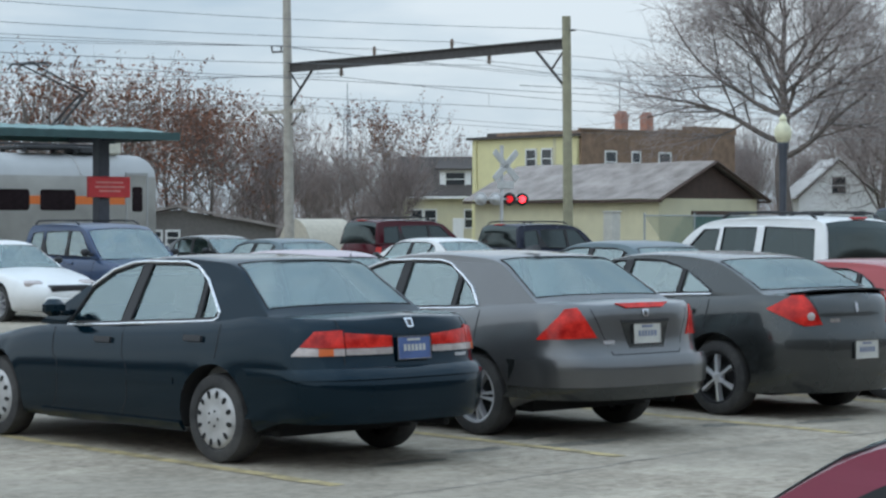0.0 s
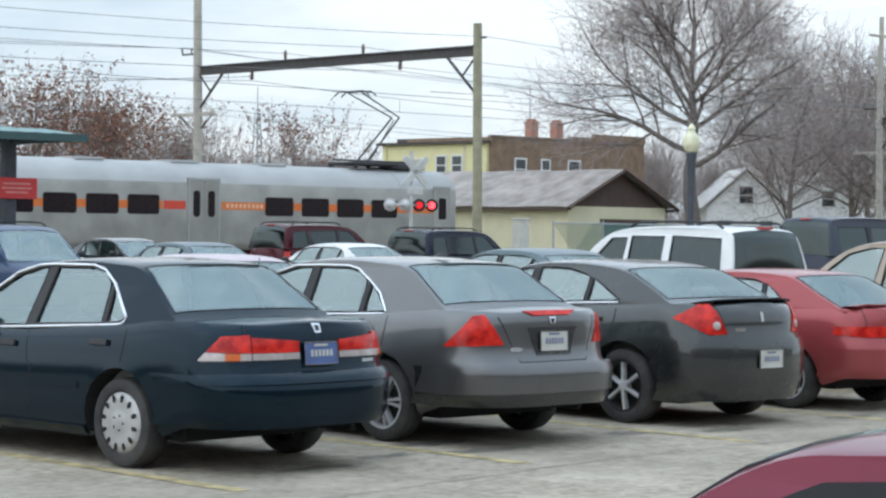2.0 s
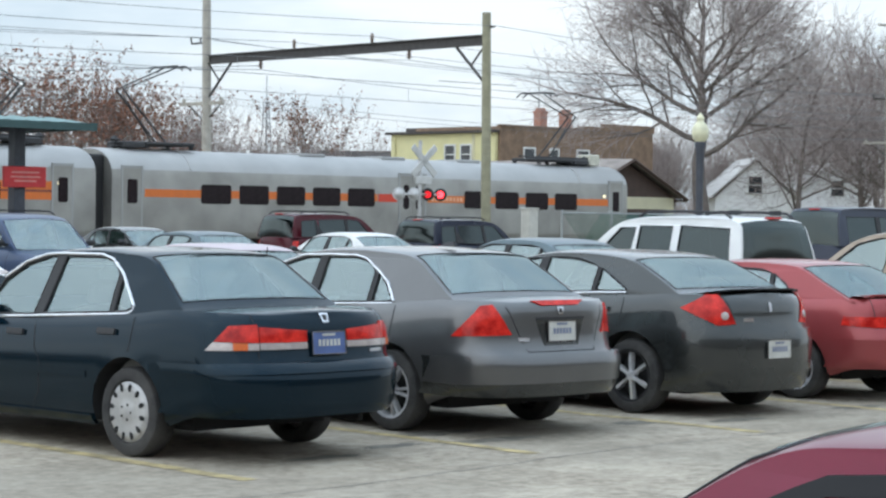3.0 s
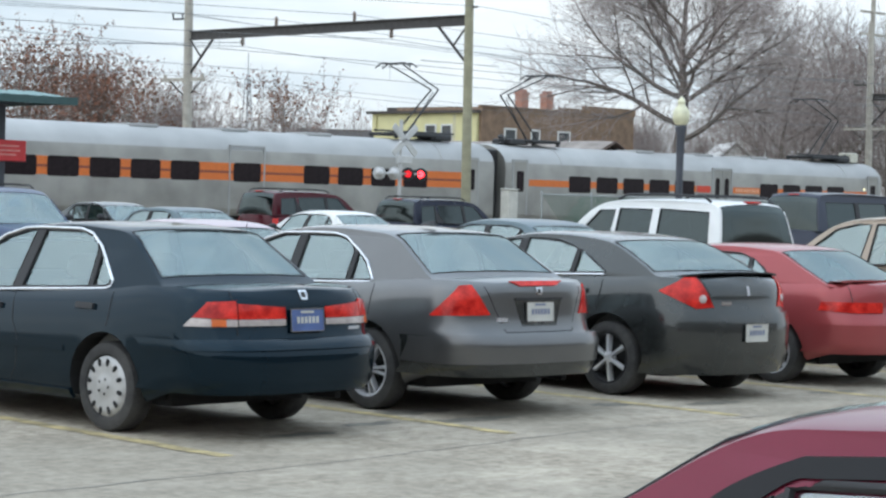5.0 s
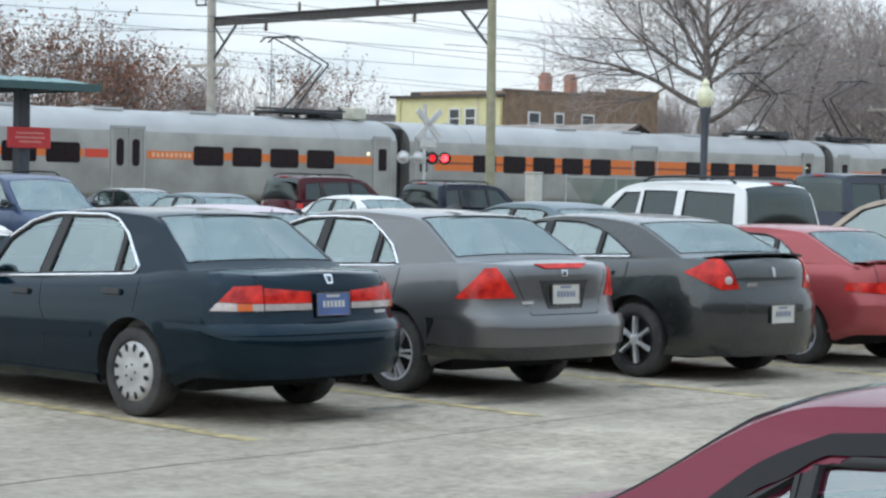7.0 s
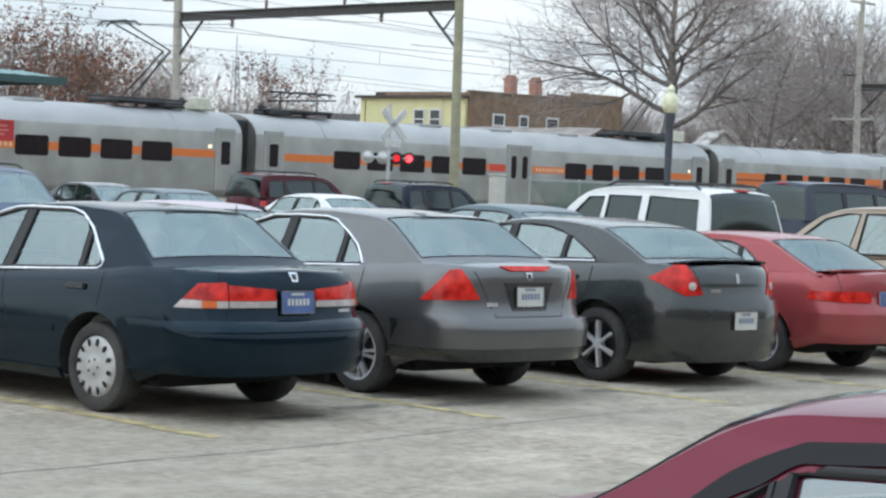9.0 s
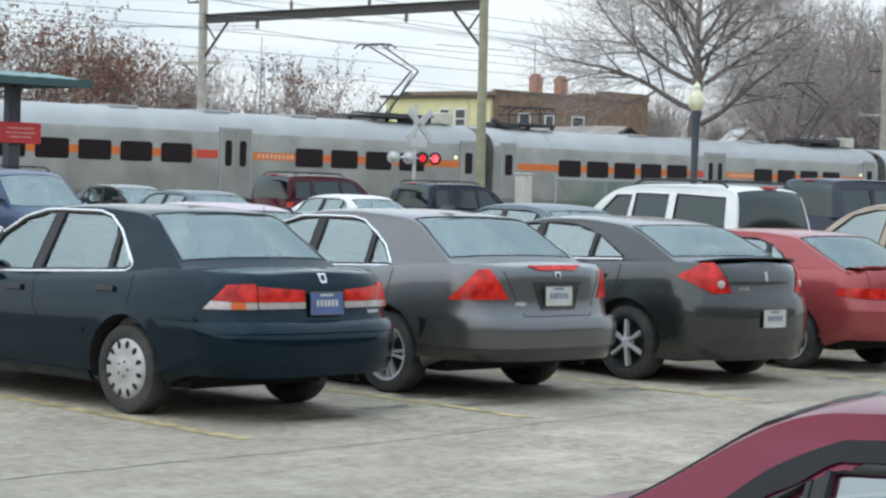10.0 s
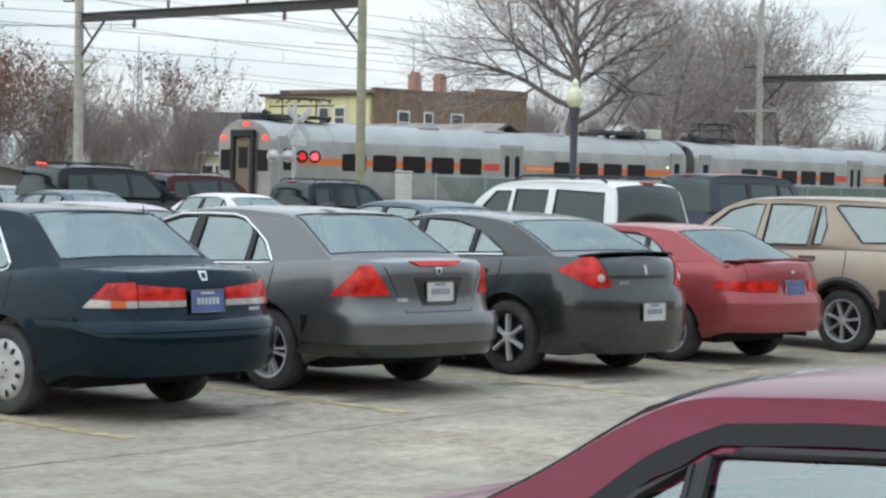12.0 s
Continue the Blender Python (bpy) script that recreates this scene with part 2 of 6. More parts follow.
def thing(name, label, category, m, group="", kind=""):
    ob = new(name)
    ob.empty_display_size = 0.2
    ob.matrix_basis = m
    return tagged(ob, label, category, group, kind)


def curve(pts, x):
    """A smooth line through points, by monotone cubic pieces."""
    xs = [p[0] for p in pts]
    ys = [p[1] for p in pts]
    if x <= xs[0]:
        return ys[0]
    if x >= xs[-1]:
        return ys[-1]
    i = max(k for k in range(len(xs) - 1) if xs[k] <= x)
    sl = [(ys[k + 1] - ys[k]) / (xs[k + 1] - xs[k]) for k in range(len(xs) - 1)]

    def tangent(k):
        if k == 0:
            return sl[0]
        if k == len(xs) - 1:
            return sl[-1]
        a, b = sl[k - 1], sl[k]
        return 0 if a * b <= 0 else 2 * a * b / (a + b)

    h = xs[i + 1] - xs[i]
    t = (x - xs[i]) / h
    m0, m1 = tangent(i) * h, tangent(i + 1) * h
    return (2 * t**3 - 3 * t**2 + 1) * ys[i] + (t**3 - 2 * t**2 + t) * m0 + (3 * t**2 - 2 * t**3) * ys[i + 1] + (t**3 - t**2) * m1


def bisect(row, x):
    """How many entries of a rising row are not above x."""
    lo, hi = 0, len(row)
    while lo < hi:
        mid = (lo + hi) // 2
        if row[mid] <= x:
            lo = mid + 1
        else:
            hi = mid
    return lo


# ---- cars: x forward from the rear axle, y left, z up ----
LEVEL = [0, .05, .14, .25, .36, .47, .58, .69, .80, .89, .95, 1.0]
FLARE = [(0, .90), (.05, .945), (.14, .972), (.25, .985), (.45, 1.0), (.62, .995), (.80, .972), (.90, .95), (.96, .925), (1.0, .895)]


class Shape:
    """The outer skin of a car body below the windows."""

    def __init__(self, xr, xf, hw, zb, wb, wr, tw, arch, taper, bulge, crown, belt, gw, tumble, rear_line, top_line, out, screen, seats, shuts, handles, mirror, moulding, bumper, bumper_paint, windows, sweep=.13, pillars=True, corner=.42, square=3.4):
        self.corner, self.square, self.rings, self.plan_ = corner, square, {}, None
        self.pillars = pillars
        self.sweep = sweep
        self.xr, self.xf, self.hw, self.zb, self.wb, self.wr = xr, xf, hw, zb, wb, wr
        self.tw, self.arch, self.taper, self.bulge, self.crown, self.belt = tw, arch, taper, bulge, crown, belt
        self.gw, self.tumble, self.rear_line, self.top_line, self.out, self.screen = gw, tumble, rear_line, top_line, out, screen
        self.seats, self.shuts, self.handles, self.mirror, self.moulding, self.bumper = seats, shuts, handles, mirror, moulding, bumper
        self.bumper_paint, self.windows = bumper_paint, windows

    def rear(self, z):
        return self.xr - self.bulge + curve(self.rear_line, z)

    def front(self, z):
        return self.xf + .14 - curve([(.2, .14), (.34, .03), (.48, 0), (.60, .04), (.75, .16), (1.0, .34), (1.3, .4)], z)

    def top(self, x):
        return curve(self.top_line, x)

    def low(self, x):
        """The lower edge, which sweeps up towards the tail."""
        t = min(1, max(0, (-.25 - x) / .5))
        return self.zb + self.sweep * t * t * (3 - 2 * t)

    def stations(self, fine):
        """(share of the length, share of the half width) round the plan: tail, rounded corner, side, nose."""
        length = self.front(.6) - self.rear(.6)
        nc, ns = (16, 70) if fine else (9, 40)
        lr, lf, pr, pf = self.corner, .75, self.square, 2.6
        tail = []
        for i in range(nc + 1):
            t = math.pi / 2 * i / nc
            tail.append((lr * (1 - math.cos(t) ** (2 / 2.2)) / length, max(.0006, math.sin(t) ** (2 / pr))))
        side = [(lr / length + (1 - (lr + lf) / length) * i / ns, 1) for i in range(1, ns)]
        nose_ = []
        for i in range(nc, -1, -1):
            t = math.pi / 2 * i / nc
            nose_.append((1 - lf * (1 - math.cos(t) ** (2 / 2.2)) / length, max(.0006, math.sin(t) ** (2 / pf))))
        full = []
        for u, w in tail + side + nose_:
            e = u * length
            w *= 1 - self.taper * max(0, 1 - e / 1.15) ** 2 - .05 * max(0, 1 - (length - e) / 1.5) ** 2
            full.append((u, w))
        return full

    def ring(self, z):
        """The outline at a height from the tail's middle round to the side, with lengths along it."""
        key = round(z, 4)
        if key not in self.rings:
            a, b = self.rear(z), self.front(z)
            pts, run = [], [0.0]
            if self.plan_ is None:
                self.plan_ = self.stations(True)
            for u, w in self.plan_[:70]:
                x = a + u * (b - a)
                lo, t = self.low(x), self.top(x)
                pts.append((x, self.hw * w * curve(FLARE, min(1, max(0, (z - lo) / (t - lo))))))
                if len(pts) > 1:
                    run.append(run[-1] + math.hypot(pts[-1][0] - pts[-2][0], pts[-1][1] - pts[-2][1]))
            self.rings[key] = (pts, run)
        return self.rings[key]

    def side(self, x, z):
        """Half width at a place along the side and a height."""
        pts, run = self.ring(z)
        if x <= pts[0][0]:
            return pts[0][1]
        for (x0, y0), (x1, y1) in zip(pts, pts[1:]):
            if x0 <= x <= x1:
                return y0 + (y1 - y0) * (x - x0) / max(1e-9, x1 - x0)
        return pts[-1][1]

    def skin(self, d, z):
        """The skin at d metres from the tail's middle, round the corner and on along the side; left is positive."""
        sg, d = (1 if d >= 0 else -1), abs(d)
        pts, run = self.ring(z)
        i = min(len(run) - 2, max(0, bisect(run, d) - 1))
        t = (d - run[i]) / (run[i + 1] - run[i])
        (x0, y0), (x1, y1) = pts[i], pts[i + 1]
        return Vector((x0 + (x1 - x0) * t, sg * (y0 + (y1 - y0) * t), z))

    def normal(self, d, z):
        e = 0.02
        p = (self.skin(d + e, z) - self.skin(d - e, z)).cross(self.skin(d, z + e) - self.skin(d, z - e))
        return -p.normalized() if p.length > 0 else Vector((-1, 0, 0))

    def along(self, x, z):
        """d of a place on the side."""
        pts, run = self.ring(z)
        for i in range(len(pts) - 1):
            if pts[i][0] <= x <= pts[i + 1][0]:
                return run[i] + (run[i + 1] - run[i]) * (x - pts[i][0]) / max(1e-9, pts[i + 1][0] - pts[i][0])
        return run[-1]

    def cabin(self, x, z):
        g = self.hw * self.gw * (1 - .035 * ((x - .9) / 1.3) ** 2)
        return g - max(0, z - self.belt) * self.tumble


def patch(kit, sh, corners, off=.006, nu=8, nv=4, sg=1, back=.012):
    """A raised plate on the skin between four corners (d, z), with its rim."""
    (a, b, c, d) = corners
    rows, base = [], []
    for i in range(nv + 1):
        v = i / nv
        r, q = [], []
        for j in range(nu + 1):
            u = j / nu
            dd = (a[0] * (1 - u) + b[0] * u) * (1 - v) + (d[0] * (1 - u) + c[0] * u) * v
            zz = (a[1] * (1 - u) + b[1] * u) * (1 - v) + (d[1] * (1 - u) + c[1] * u) * v
            p, n = sh.skin(sg * dd, zz), sh.normal(sg * dd, zz)
            r.append(p + n * off)
            q.append(p - n * back)
        rows.append(r)
        base.append(q)
    kit.grid(rows)
    ring = [(0, j) for j in range(nu + 1)] + [(i, nu) for i in range(1, nv + 1)] + [(nv, j) for j in range(nu - 1, -1, -1)] + [(i, 0) for i in range(nv - 1, 0, -1)]
    kit.grid([[rows[i][j] for i, j in ring], [base[i][j] for i, j in ring]], True)
    return kit


def side_patch(kit, sh, x0, x1, z0, z1, off=.006, nu=10, nv=3, sg=1, back=.012):
    return patch(kit, sh, [(sh.along(x0, z0), z0), (sh.along(x1, z0), z0), (sh.along(x1, z1), z1), (sh.along(x0, z1), z1)], off, nu, nv, sg, back)


def body_shell(sh, fine):
    """The painted lower body, with wheel arches cut into it."""
    cross = (.92, .75, .5, .25)
    rows = []
    for u, w in sh.stations(fine):
        row = []
        x = sh.rear(.6) + u * (sh.front(.6) - sh.rear(.6))
        t = sh.top(x)
        for k in LEVEL:
            z = sh.low(x) + k * (t - sh.low(x))
            a, b = sh.rear(z), sh.front(z)
            row.append(Vector((a + u * (b - a), sh.hw * w * curve(FLARE, k), z)))
        y0, e = row[-1].y, row[-1].x
        for c in cross:
            row.append(Vector((e, y0 * c, t + sh.crown * (1 - c * c) * min(1, y0 / .5))))
        mid = Vector((e, 0, t + sh.crown * min(1, y0 / .5)))
        rows.append(row + [mid] + [Vector((p.x, -p.y, p.z)) for p in reversed(row)])
    ns = len(rows) - 1
    k = Kit()
    m = len(rows[0])
    k.v = [tuple(p) for r in rows for p in r]
    nl = len(LEVEL)
    hubs = ((0, sh.arch), (sh.wb, sh.arch))
    snap = {}
    for i in range(ns):
        for j in range(m - 1):
            q = (i * m + j, (i + 1) * m + j, (i + 1) * m + j + 1, i * m + j + 1)
            c = [sum(k.v[n][t] for n in q) / 4 for t in range(3)]
            lower = j < nl - 1 or j >= m - nl
            cut = False
            if lower:
                for hx, r in hubs:
                    if math.hypot(c[0] - hx, c[2] - sh.wr) < r:
                        cut = True
                        for n in q:
                            snap.setdefault(n, (hx, r))
            elif sh.out[-1][0] + .12 < c[0] < sh.out[0][0] - .1 and abs(c[1]) < sh.hw * .80:
                cut = True
            if not cut:
                k.f.append(q)
    used = {n for f in k.f for n in f}
    for n, (hx, r) in snap.items():
        if n in used:
            x, y, z = k.v[n]
            dx, dz = x - hx, z - sh.wr
            if z < sh.zb + .02:
                k.v[n] = (hx + math.copysign(math.sqrt(max(0, r * r - dz * dz)), dx), y, z)
            else:
                g = r / max(1e-6, math.hypot(dx, dz))
                k.v[n] = (hx + dx * g, y, sh.wr + dz * g)
    return k


def smooth_out(out, n):
    """The cabin's side outline, from the cowl over the roof to the tail, in fine steps."""
    pts = []
    for i in range(len(out) - 1):
        p0, p1, p2, p3 = (Vector(out[max(0, min(len(out) - 1, i + t))]) for t in (-1, 0, 1, 2))
        for j in range(n):
            t = j / n
            pts.append(0.5 * (2 * p1 + (p2 - p0) * t + (2 * p0 - 5 * p1 + 4 * p2 - p3) * t * t + (3 * p1 - p0 - 3 * p2 + p3) * t**3))
    return pts + [Vector(out[-1])]


def cabin(sh, root, body_paint, glass, fine, side_glass=None):
    from mathutils import geometry
    n = 6
    pts = smooth_out(sh.out, n)
    cols = [1, .985, .94, .8, .55, .28, 0, -.28, -.55, -.8, -.94, -.985, -1]
    rows = []
    for i, p in enumerate(pts):
        q, r = pts[max(0, i - 1)], pts[min(len(pts) - 1, i + 1)]
        d = (r - q).normalized()
        up = Vector((d.y, -d.x))
        if up.y < 0:
            up = -up
        y = sh.cabin(p.x, p.y)
        c, edge = (.016, .018) if abs(up.y) > .9 else (.055, .020)
        base = max(0, (i - sh.screen[2] * n) / (len(pts) - 1 - sh.screen[2] * n), (sh.screen[1] * n - i) / (sh.screen[1] * n))
        fade = 1 - .92 * base ** .8
        lift = [fade * c * (1 - abs(f) ** 2.2) + fade * edge * (1 - abs(f) ** 10) for f in cols]
        rows.append([Vector((p.x + up.x * h, y * f, p.y + up.y * h)) for f, h in zip(cols, lift)])
    w0, w1 = sh.screen[0] * n, sh.screen[1] * n
    b0, b1 = sh.screen[2] * n, sh.screen[3] * n
    shell, screen, back = Kit(), Kit(), Kit()
    for kit, lo, hi in ((screen, w0, w1), (back, b0, b1)):
        kit.grid([r[2:-2] for r in rows[lo:hi + 1]])
    flat = Kit().grid(rows)
    shell.v = flat.v
    m = len(cols)
    for q in flat.f:
        i, j = q[0] // m, q[0] % m
        if (w0 <= i < w1 or b0 <= i < b1) and 2 <= j < m - 3:
            continue
        shell.f.append(q)
    # sides: outline with the window openings in it
    low = [Vector((x, sh.top(x) - .01)) for x in np.linspace(pts[-1].x, pts[0].x, 12)]
    outer = [p for p in pts] + low[1:-1]
    holes = sh.windows
    loops = [[Vector((p.x, p.y, 0)) for p in outer]] + [[Vector((x, z, 0)) for x, z in w] for w in holes]
    tris = geometry.tessellate_polygon(loops)
    allp = [p for lp in loops for p in lp]
    for sg in (1, -1):
        shell.add([(p.x, sg * sh.cabin(p.x, p.y), p.y) for p in allp], [tuple(t) for t in tris])
        for w in holes:
            k = Kit()
            tri = geometry.tessellate_polygon([[Vector((x, z, 0)) for x, z in w]])
            pl = [(x, sg * (sh.cabin(x, z) - .012), z) for x, z in w]
            for t in tri:
                a_, b_, c_ = (Vector(pl[i]) for i in t)
                k.add([a_, b_, c_] if (b_ - a_).cross(c_ - a_).y * sg > 0 else [a_, c_, b_], [(0, 1, 2)])
            o = part("side_window", k, side_glass or glass, root, smooth=False, fix=False)
            o.visible_shadow = False
            rim = Kit()
            loop = [(x, sg * (sh.cabin(x, z) - .002), z) for x, z in w]
            rim.tube(loop + loop[:1], .011, 5, False)
            part("window_seal", rim, BLACK, root)
    for sg in (1, -1):
        for q in ((holes[0][1], holes[1][0], holes[1][-1], holes[0][2]), (holes[1][1], holes[2][0], holes[2][-1], holes[1][2])) if sh.pillars else ():
            k = Kit().poly([Vector((x, sg * (sh.cabin(x, z) + .004), z)) for x, z in q], (0, -sg * .008, 0))
            part("pillar_trim", k, BLACK, root, smooth=False)
    part("cabin", shell, body_paint, root)
    for nm, k in (("windscreen", screen), ("rear_window", back)):
        k.f = [q if sum((Vector(k.v[q[1]]) - Vector(k.v[q[0]])).cross(Vector(k.v[q[2]]) - Vector(k.v[q[0]]))[t] * (0, 0, 1)[t] for t in range(3)) > 0 else tuple(reversed(q)) for q in k.f]
        wide = len(cols) - 4
        tall = len(k.v) // wide
        rim = [(0, j) for j in range(wide)] + [(i, wide - 1) for i in range(1, tall)] + [(tall - 1, j) for j in range(wide - 2, -1, -1)] + [(i, 0) for i in range(tall - 2, -1, -1)]
        part("screen_seal", Kit().tube([k.v[i * wide + j] for i, j in rim], .006, 5, False), BLACK, root)
        o = part(nm, k, glass if nm == "windscreen" or side_glass is None else side_glass, root, fix=False)
        o.visible_shadow = False


def tyre_kit(r, w):
    a, b = r * .66, w / 2
    return Kit().lathe([(a, -b * .8), (a + .02, -b), (r * .86, -b * 1.04), (r * .96, -b * .92), (r, -b * .66), (r, b * .66), (r * .96, b * .92), (r * .86, b * 1.04), (a + .02, b), (a, b * .8)], 40, "y")


def cover_rim(r):
    """A pressed wheel cover with slots round its edge; outer face towards +y."""
    k = Kit().lathe([(r * .68, -.04), (r * .68, .035), (r * .62, .055), (r * .50, .062), (r * .34, .05), (r * .2, .066), (r * .1, .07), (.001, .072)], 36, "y")
    s = Kit()
    for i in range(12):
        t = 2 * math.pi * (i + .5) / 12
        s.lathe([(.016, -.006), (.021, .003), (.001, .005)], 10, "y", Matrix.Translation((r * .545 * math.cos(t), .061, r * .545 * math.sin(t))) @ Matrix.Rotation(-t, 4, "Y") @ Matrix.Diagonal((1.45, 1, .85, 1)))
    for i in range(5):
        t = 2 * math.pi * i / 5
        s.lathe([(.009, 0), (.009, .004), (.001, .005)], 6, "y", Matrix.Translation((r * .17 * math.cos(t), .068, r * .17 * math.sin(t))))
    return k, s


def spoke_rim(r, n, width, twin=False, dark_ring=False):
    k, ring = Kit(), Kit()
    (ring if dark_ring else k).lathe([(r * .68, -.06), (r * .70, .03), (r * .69, .05), (r * .64, .045), (r * .62, .0), (r * .62, -.06)], 40, "y")
    k.lathe([(r * .15, -.02), (r * .15, .04), (r * .1, .048), (.001, .05)], 16, "y")
    for i in range(n):
        for o in ((-.16, .16) if twin else (0,)):
            t = 2 * math.pi * i / n + o
            rot = Matrix.Rotation(-t, 4, "Y")
            w = width
            pts = [(r * .1, w * .6, .03), (r * .64, w, .012)]
            rows = []
            for x, h, y in pts:
                rows.append([rot @ Vector((x, yy, zz)) for yy, zz in ((y, -h), (y + .022, -h * .6), (y + .022, h * .6), (y, h), (y - .03, h * .8), (y - .03, -h * .8))])
            k.grid(rows, True)
    return k, ring.lathe([(r * .62, -.05), (.001, -.05)], 32, "y")


def sedan_windows(x_a, x_b, x_q, x_c, z0, z1, roof_front, roof_rear, post=.05, lift=.02):
    """Front door, rear door and quarter panes; the belt rises a little towards the tail."""
    zb = lambda x: z0 + lift * (x_a - x) / (x_a - x_c)
    front = [(x_a, zb(x_a)), (x_b + post, zb(x_b)), (x_b + post * .4 - .05, z1), (roof_front - .14, z1 - .002), (roof_front + .12, z1 - .055)]
    rear = [(x_b - post, zb(x_b)), (x_q + .02, zb(x_q)), (x_q - .07, z1 - .035), (x_q + .12, z1 - .004), (x_b - post - .06, z1)]
    quarter = [(x_q - .025, zb(x_q)), (x_c + .03, zb(x_c)), (x_c, zb(x_c) + .05), (roof_rear, z1 - .10), (x_q - .10, z1 - .045)]
    return [front, rear, quarter]


def make_car(name, label, m, sh, body_paint, rim="cover", tail=None, glass=None, dark_glass=False, trim=False, fine=True, rear_light=RED_LENS, plate=None, group="", extra=None, handles=True, size=1.0):
    root = thing(name, label, "car", m @ Matrix.Diagonal((size, size, size, 1)), group)
    glass = glass or GLASS
    part("body", body_shell(sh, fine), body_paint, root)
    cabin(sh, root, body_paint, glass, fine, TINTED if dark_glass else None)
    # cabin lining, seats and underside
    lin = Kit()
    x0, x1 = sh.out[-1][0] + .2, sh.out[0][0] - .05
    yi, zt = sh.hw * .80, sh.belt - .02
    lin.grid([[(x0 - .1, y, zt) for y in (yi, -yi)], [(x0 + .3, y, zt - .45) for y in (yi, -yi)], [(x1 - .3, y, zt - .45) for y in (yi, -yi)], [(x1, y, zt - .02) for y in (yi, -yi)]])
    for s in (1, -1):
        lin.poly([(x0 - .1, s * yi, zt), (x0 + .3, s * yi, zt - .45), (x1 - .3, s * yi, zt - .45), (x1, s * yi, zt - .02)])
    part("lining", lin, LINING, root, smooth=False)
    for sx, ys, seat_top in ((sh.seats[0], (.38, -.38), sh.belt + .12), (sh.seats[1] + .14, (.36, -.36), sh.belt + .02)):
        for y in ys:
            k = Kit()
            lean = pose(sx, y, sh.belt - .4, 0, -14)
            k.box(-.07, .07, -.24, .24, 0, seat_top - sh.belt + .36, lean, .05)
            k.box(-.05, .05, -.13, .13, seat_top - sh.belt + .38, seat_top - sh.belt + .56, lean, .045)
            k.box(0, .45, -.24, .24, -.1, .05, lean, .05)
            part("seat", k, SEATS, root)
    under = Kit().box(-sh.arch - .05, sh.xf - .3, -sh.hw * .70, sh.hw * .70, sh.zb + .0, sh.zb + .2)
    under.tube([(sh.xr + .10, -.45, sh.zb + .08), (sh.xr + .8, -.45, sh.zb + .08)], .028, 10)
    part("underside", under, DARK, root, smooth=False)
    # wheels and wheel wells
    ty = tyre_kit(sh.wr, sh.tw)
    rk, sk = cover_rim(sh.wr) if rim == "cover" else spoke_rim(sh.wr, 6, .023, dark_ring=True) if rim == "star" else spoke_rim(sh.wr, 7, .018) if rim == "seven" else spoke_rim(sh.wr, 5, .016, True)
    rmat = {"cover": HUBCAP, "star": STAR, "seven": ALLOY, "twin": ALLOY}[rim]
    first = None
    for wx in (0, sh.wb):
        for sg in (1, -1):
            wm = pose(wx, sg * (sh.hw - .035 - sh.tw / 2), sh.wr, 0, 0, 0 if sg > 0 else 180)
            wm = wm @ pose(0, 0, 0, 0, 17 * (wx + 1) * (1 + sg), 0)
            if first is None:
                w = part("wheel", ty, RUBBER, root, m=wm)
                r = part("rim", rk, rmat, w, m=pose(0, sh.tw / 2 - .05, 0))
                h = tagged(part("rim_recess", sk, DARK, w, m=pose(0, sh.tw / 2 - .05, 0)), kind="stuff")
                first = (w, r, h)
            else:
                w = again(first[0], root, wm)
                again(first[1], w, first[1].matrix_basis)
                again(first[2], w, first[2].matrix_basis)
            arc = []
            for i in range(13):
                t = math.pi * (1.12 * i / 12 - .06)
                x, z = wx + (sh.arch + .004) * math.cos(t), sh.wr + (sh.arch + .004) * math.sin(t)
                ys = sh.side(x, max(z, sh.zb + .03))
                arc.append([(x, sg * (ys - .004), z), (x, sg * (ys - .03), z), (x, sg * (sh.hw - .40), z)])
            k = Kit().grid(arc)
            k.poly([(p[2][0], sg * (sh.hw - .40), p[2][2]) for p in arc])
            part("wheel_well", k, DARK, root, smooth=False)
    # door shuts, mouldings, handles, mirrors
    for sg in (1, -1):
        for x in sh.shuts:
            k = Kit()
            z0 = sh.zb + .05
            if abs(x) < sh.arch + .03:
                z0 = sh.wr + math.sqrt(max(0, (sh.arch + .03) ** 2 - x * x)) + .01
            side_patch(k, sh, x - .0045, x + .0045, z0, sh.top(x) - .02, .0015, 1, 10, sg, .0)
            part("door_gap", k, DARK, root, smooth=False)
        if sh.moulding:
            k = Kit()
            side_patch(k, sh, sh.arch + .06, sh.wb - sh.arch - .06, sh.moulding, sh.moulding + .045, .006, 30, 2, sg)
            part("side_moulding", k, body_paint, root)
        sill = Kit()
        side_patch(sill, sh, sh.arch + .02, sh.wb - sh.arch - .02, sh.zb + .005, sh.zb + .07, .014, 24, 2, sg)
        part("sill", sill, body_paint, root)
        if handles:
            for x in sh.handles:
                k = Kit()
                side_patch(k, sh, x - .10, x + .10, sh.top(x) - .135, sh.top(x) - .095, .022, 6, 2, sg)
                part("door_handle", k, BLACK if body_paint == PAINT_GREEN else body_paint, root)
        mx, my, mz = sh.mirror, sh.cabin(sh.mirror, sh.belt) + .02, sh.belt + .03
        k = Kit().box(mx - .05, mx + .08, my + .03, my + .21, mz, mz + .13, bevel=.04)
        k.box(mx, mx + .06, my - .06, my + .05, mz, mz + .05, bevel=.01)
        if sg < 0:
            k.v = [(x, -y, z) for x, y, z in k.v]
        part("mirror", k, body_paint if fine else BLACK, root)
    # bumper
    k = Kit()
    b0, b1 = sh.bumper
    w = sh.along(-sh.arch - .03, .45) + 0
    patch(k, sh, [(-w, b0), (w, b0), (w, b1), (-w, b1)], .022, 44, 6)
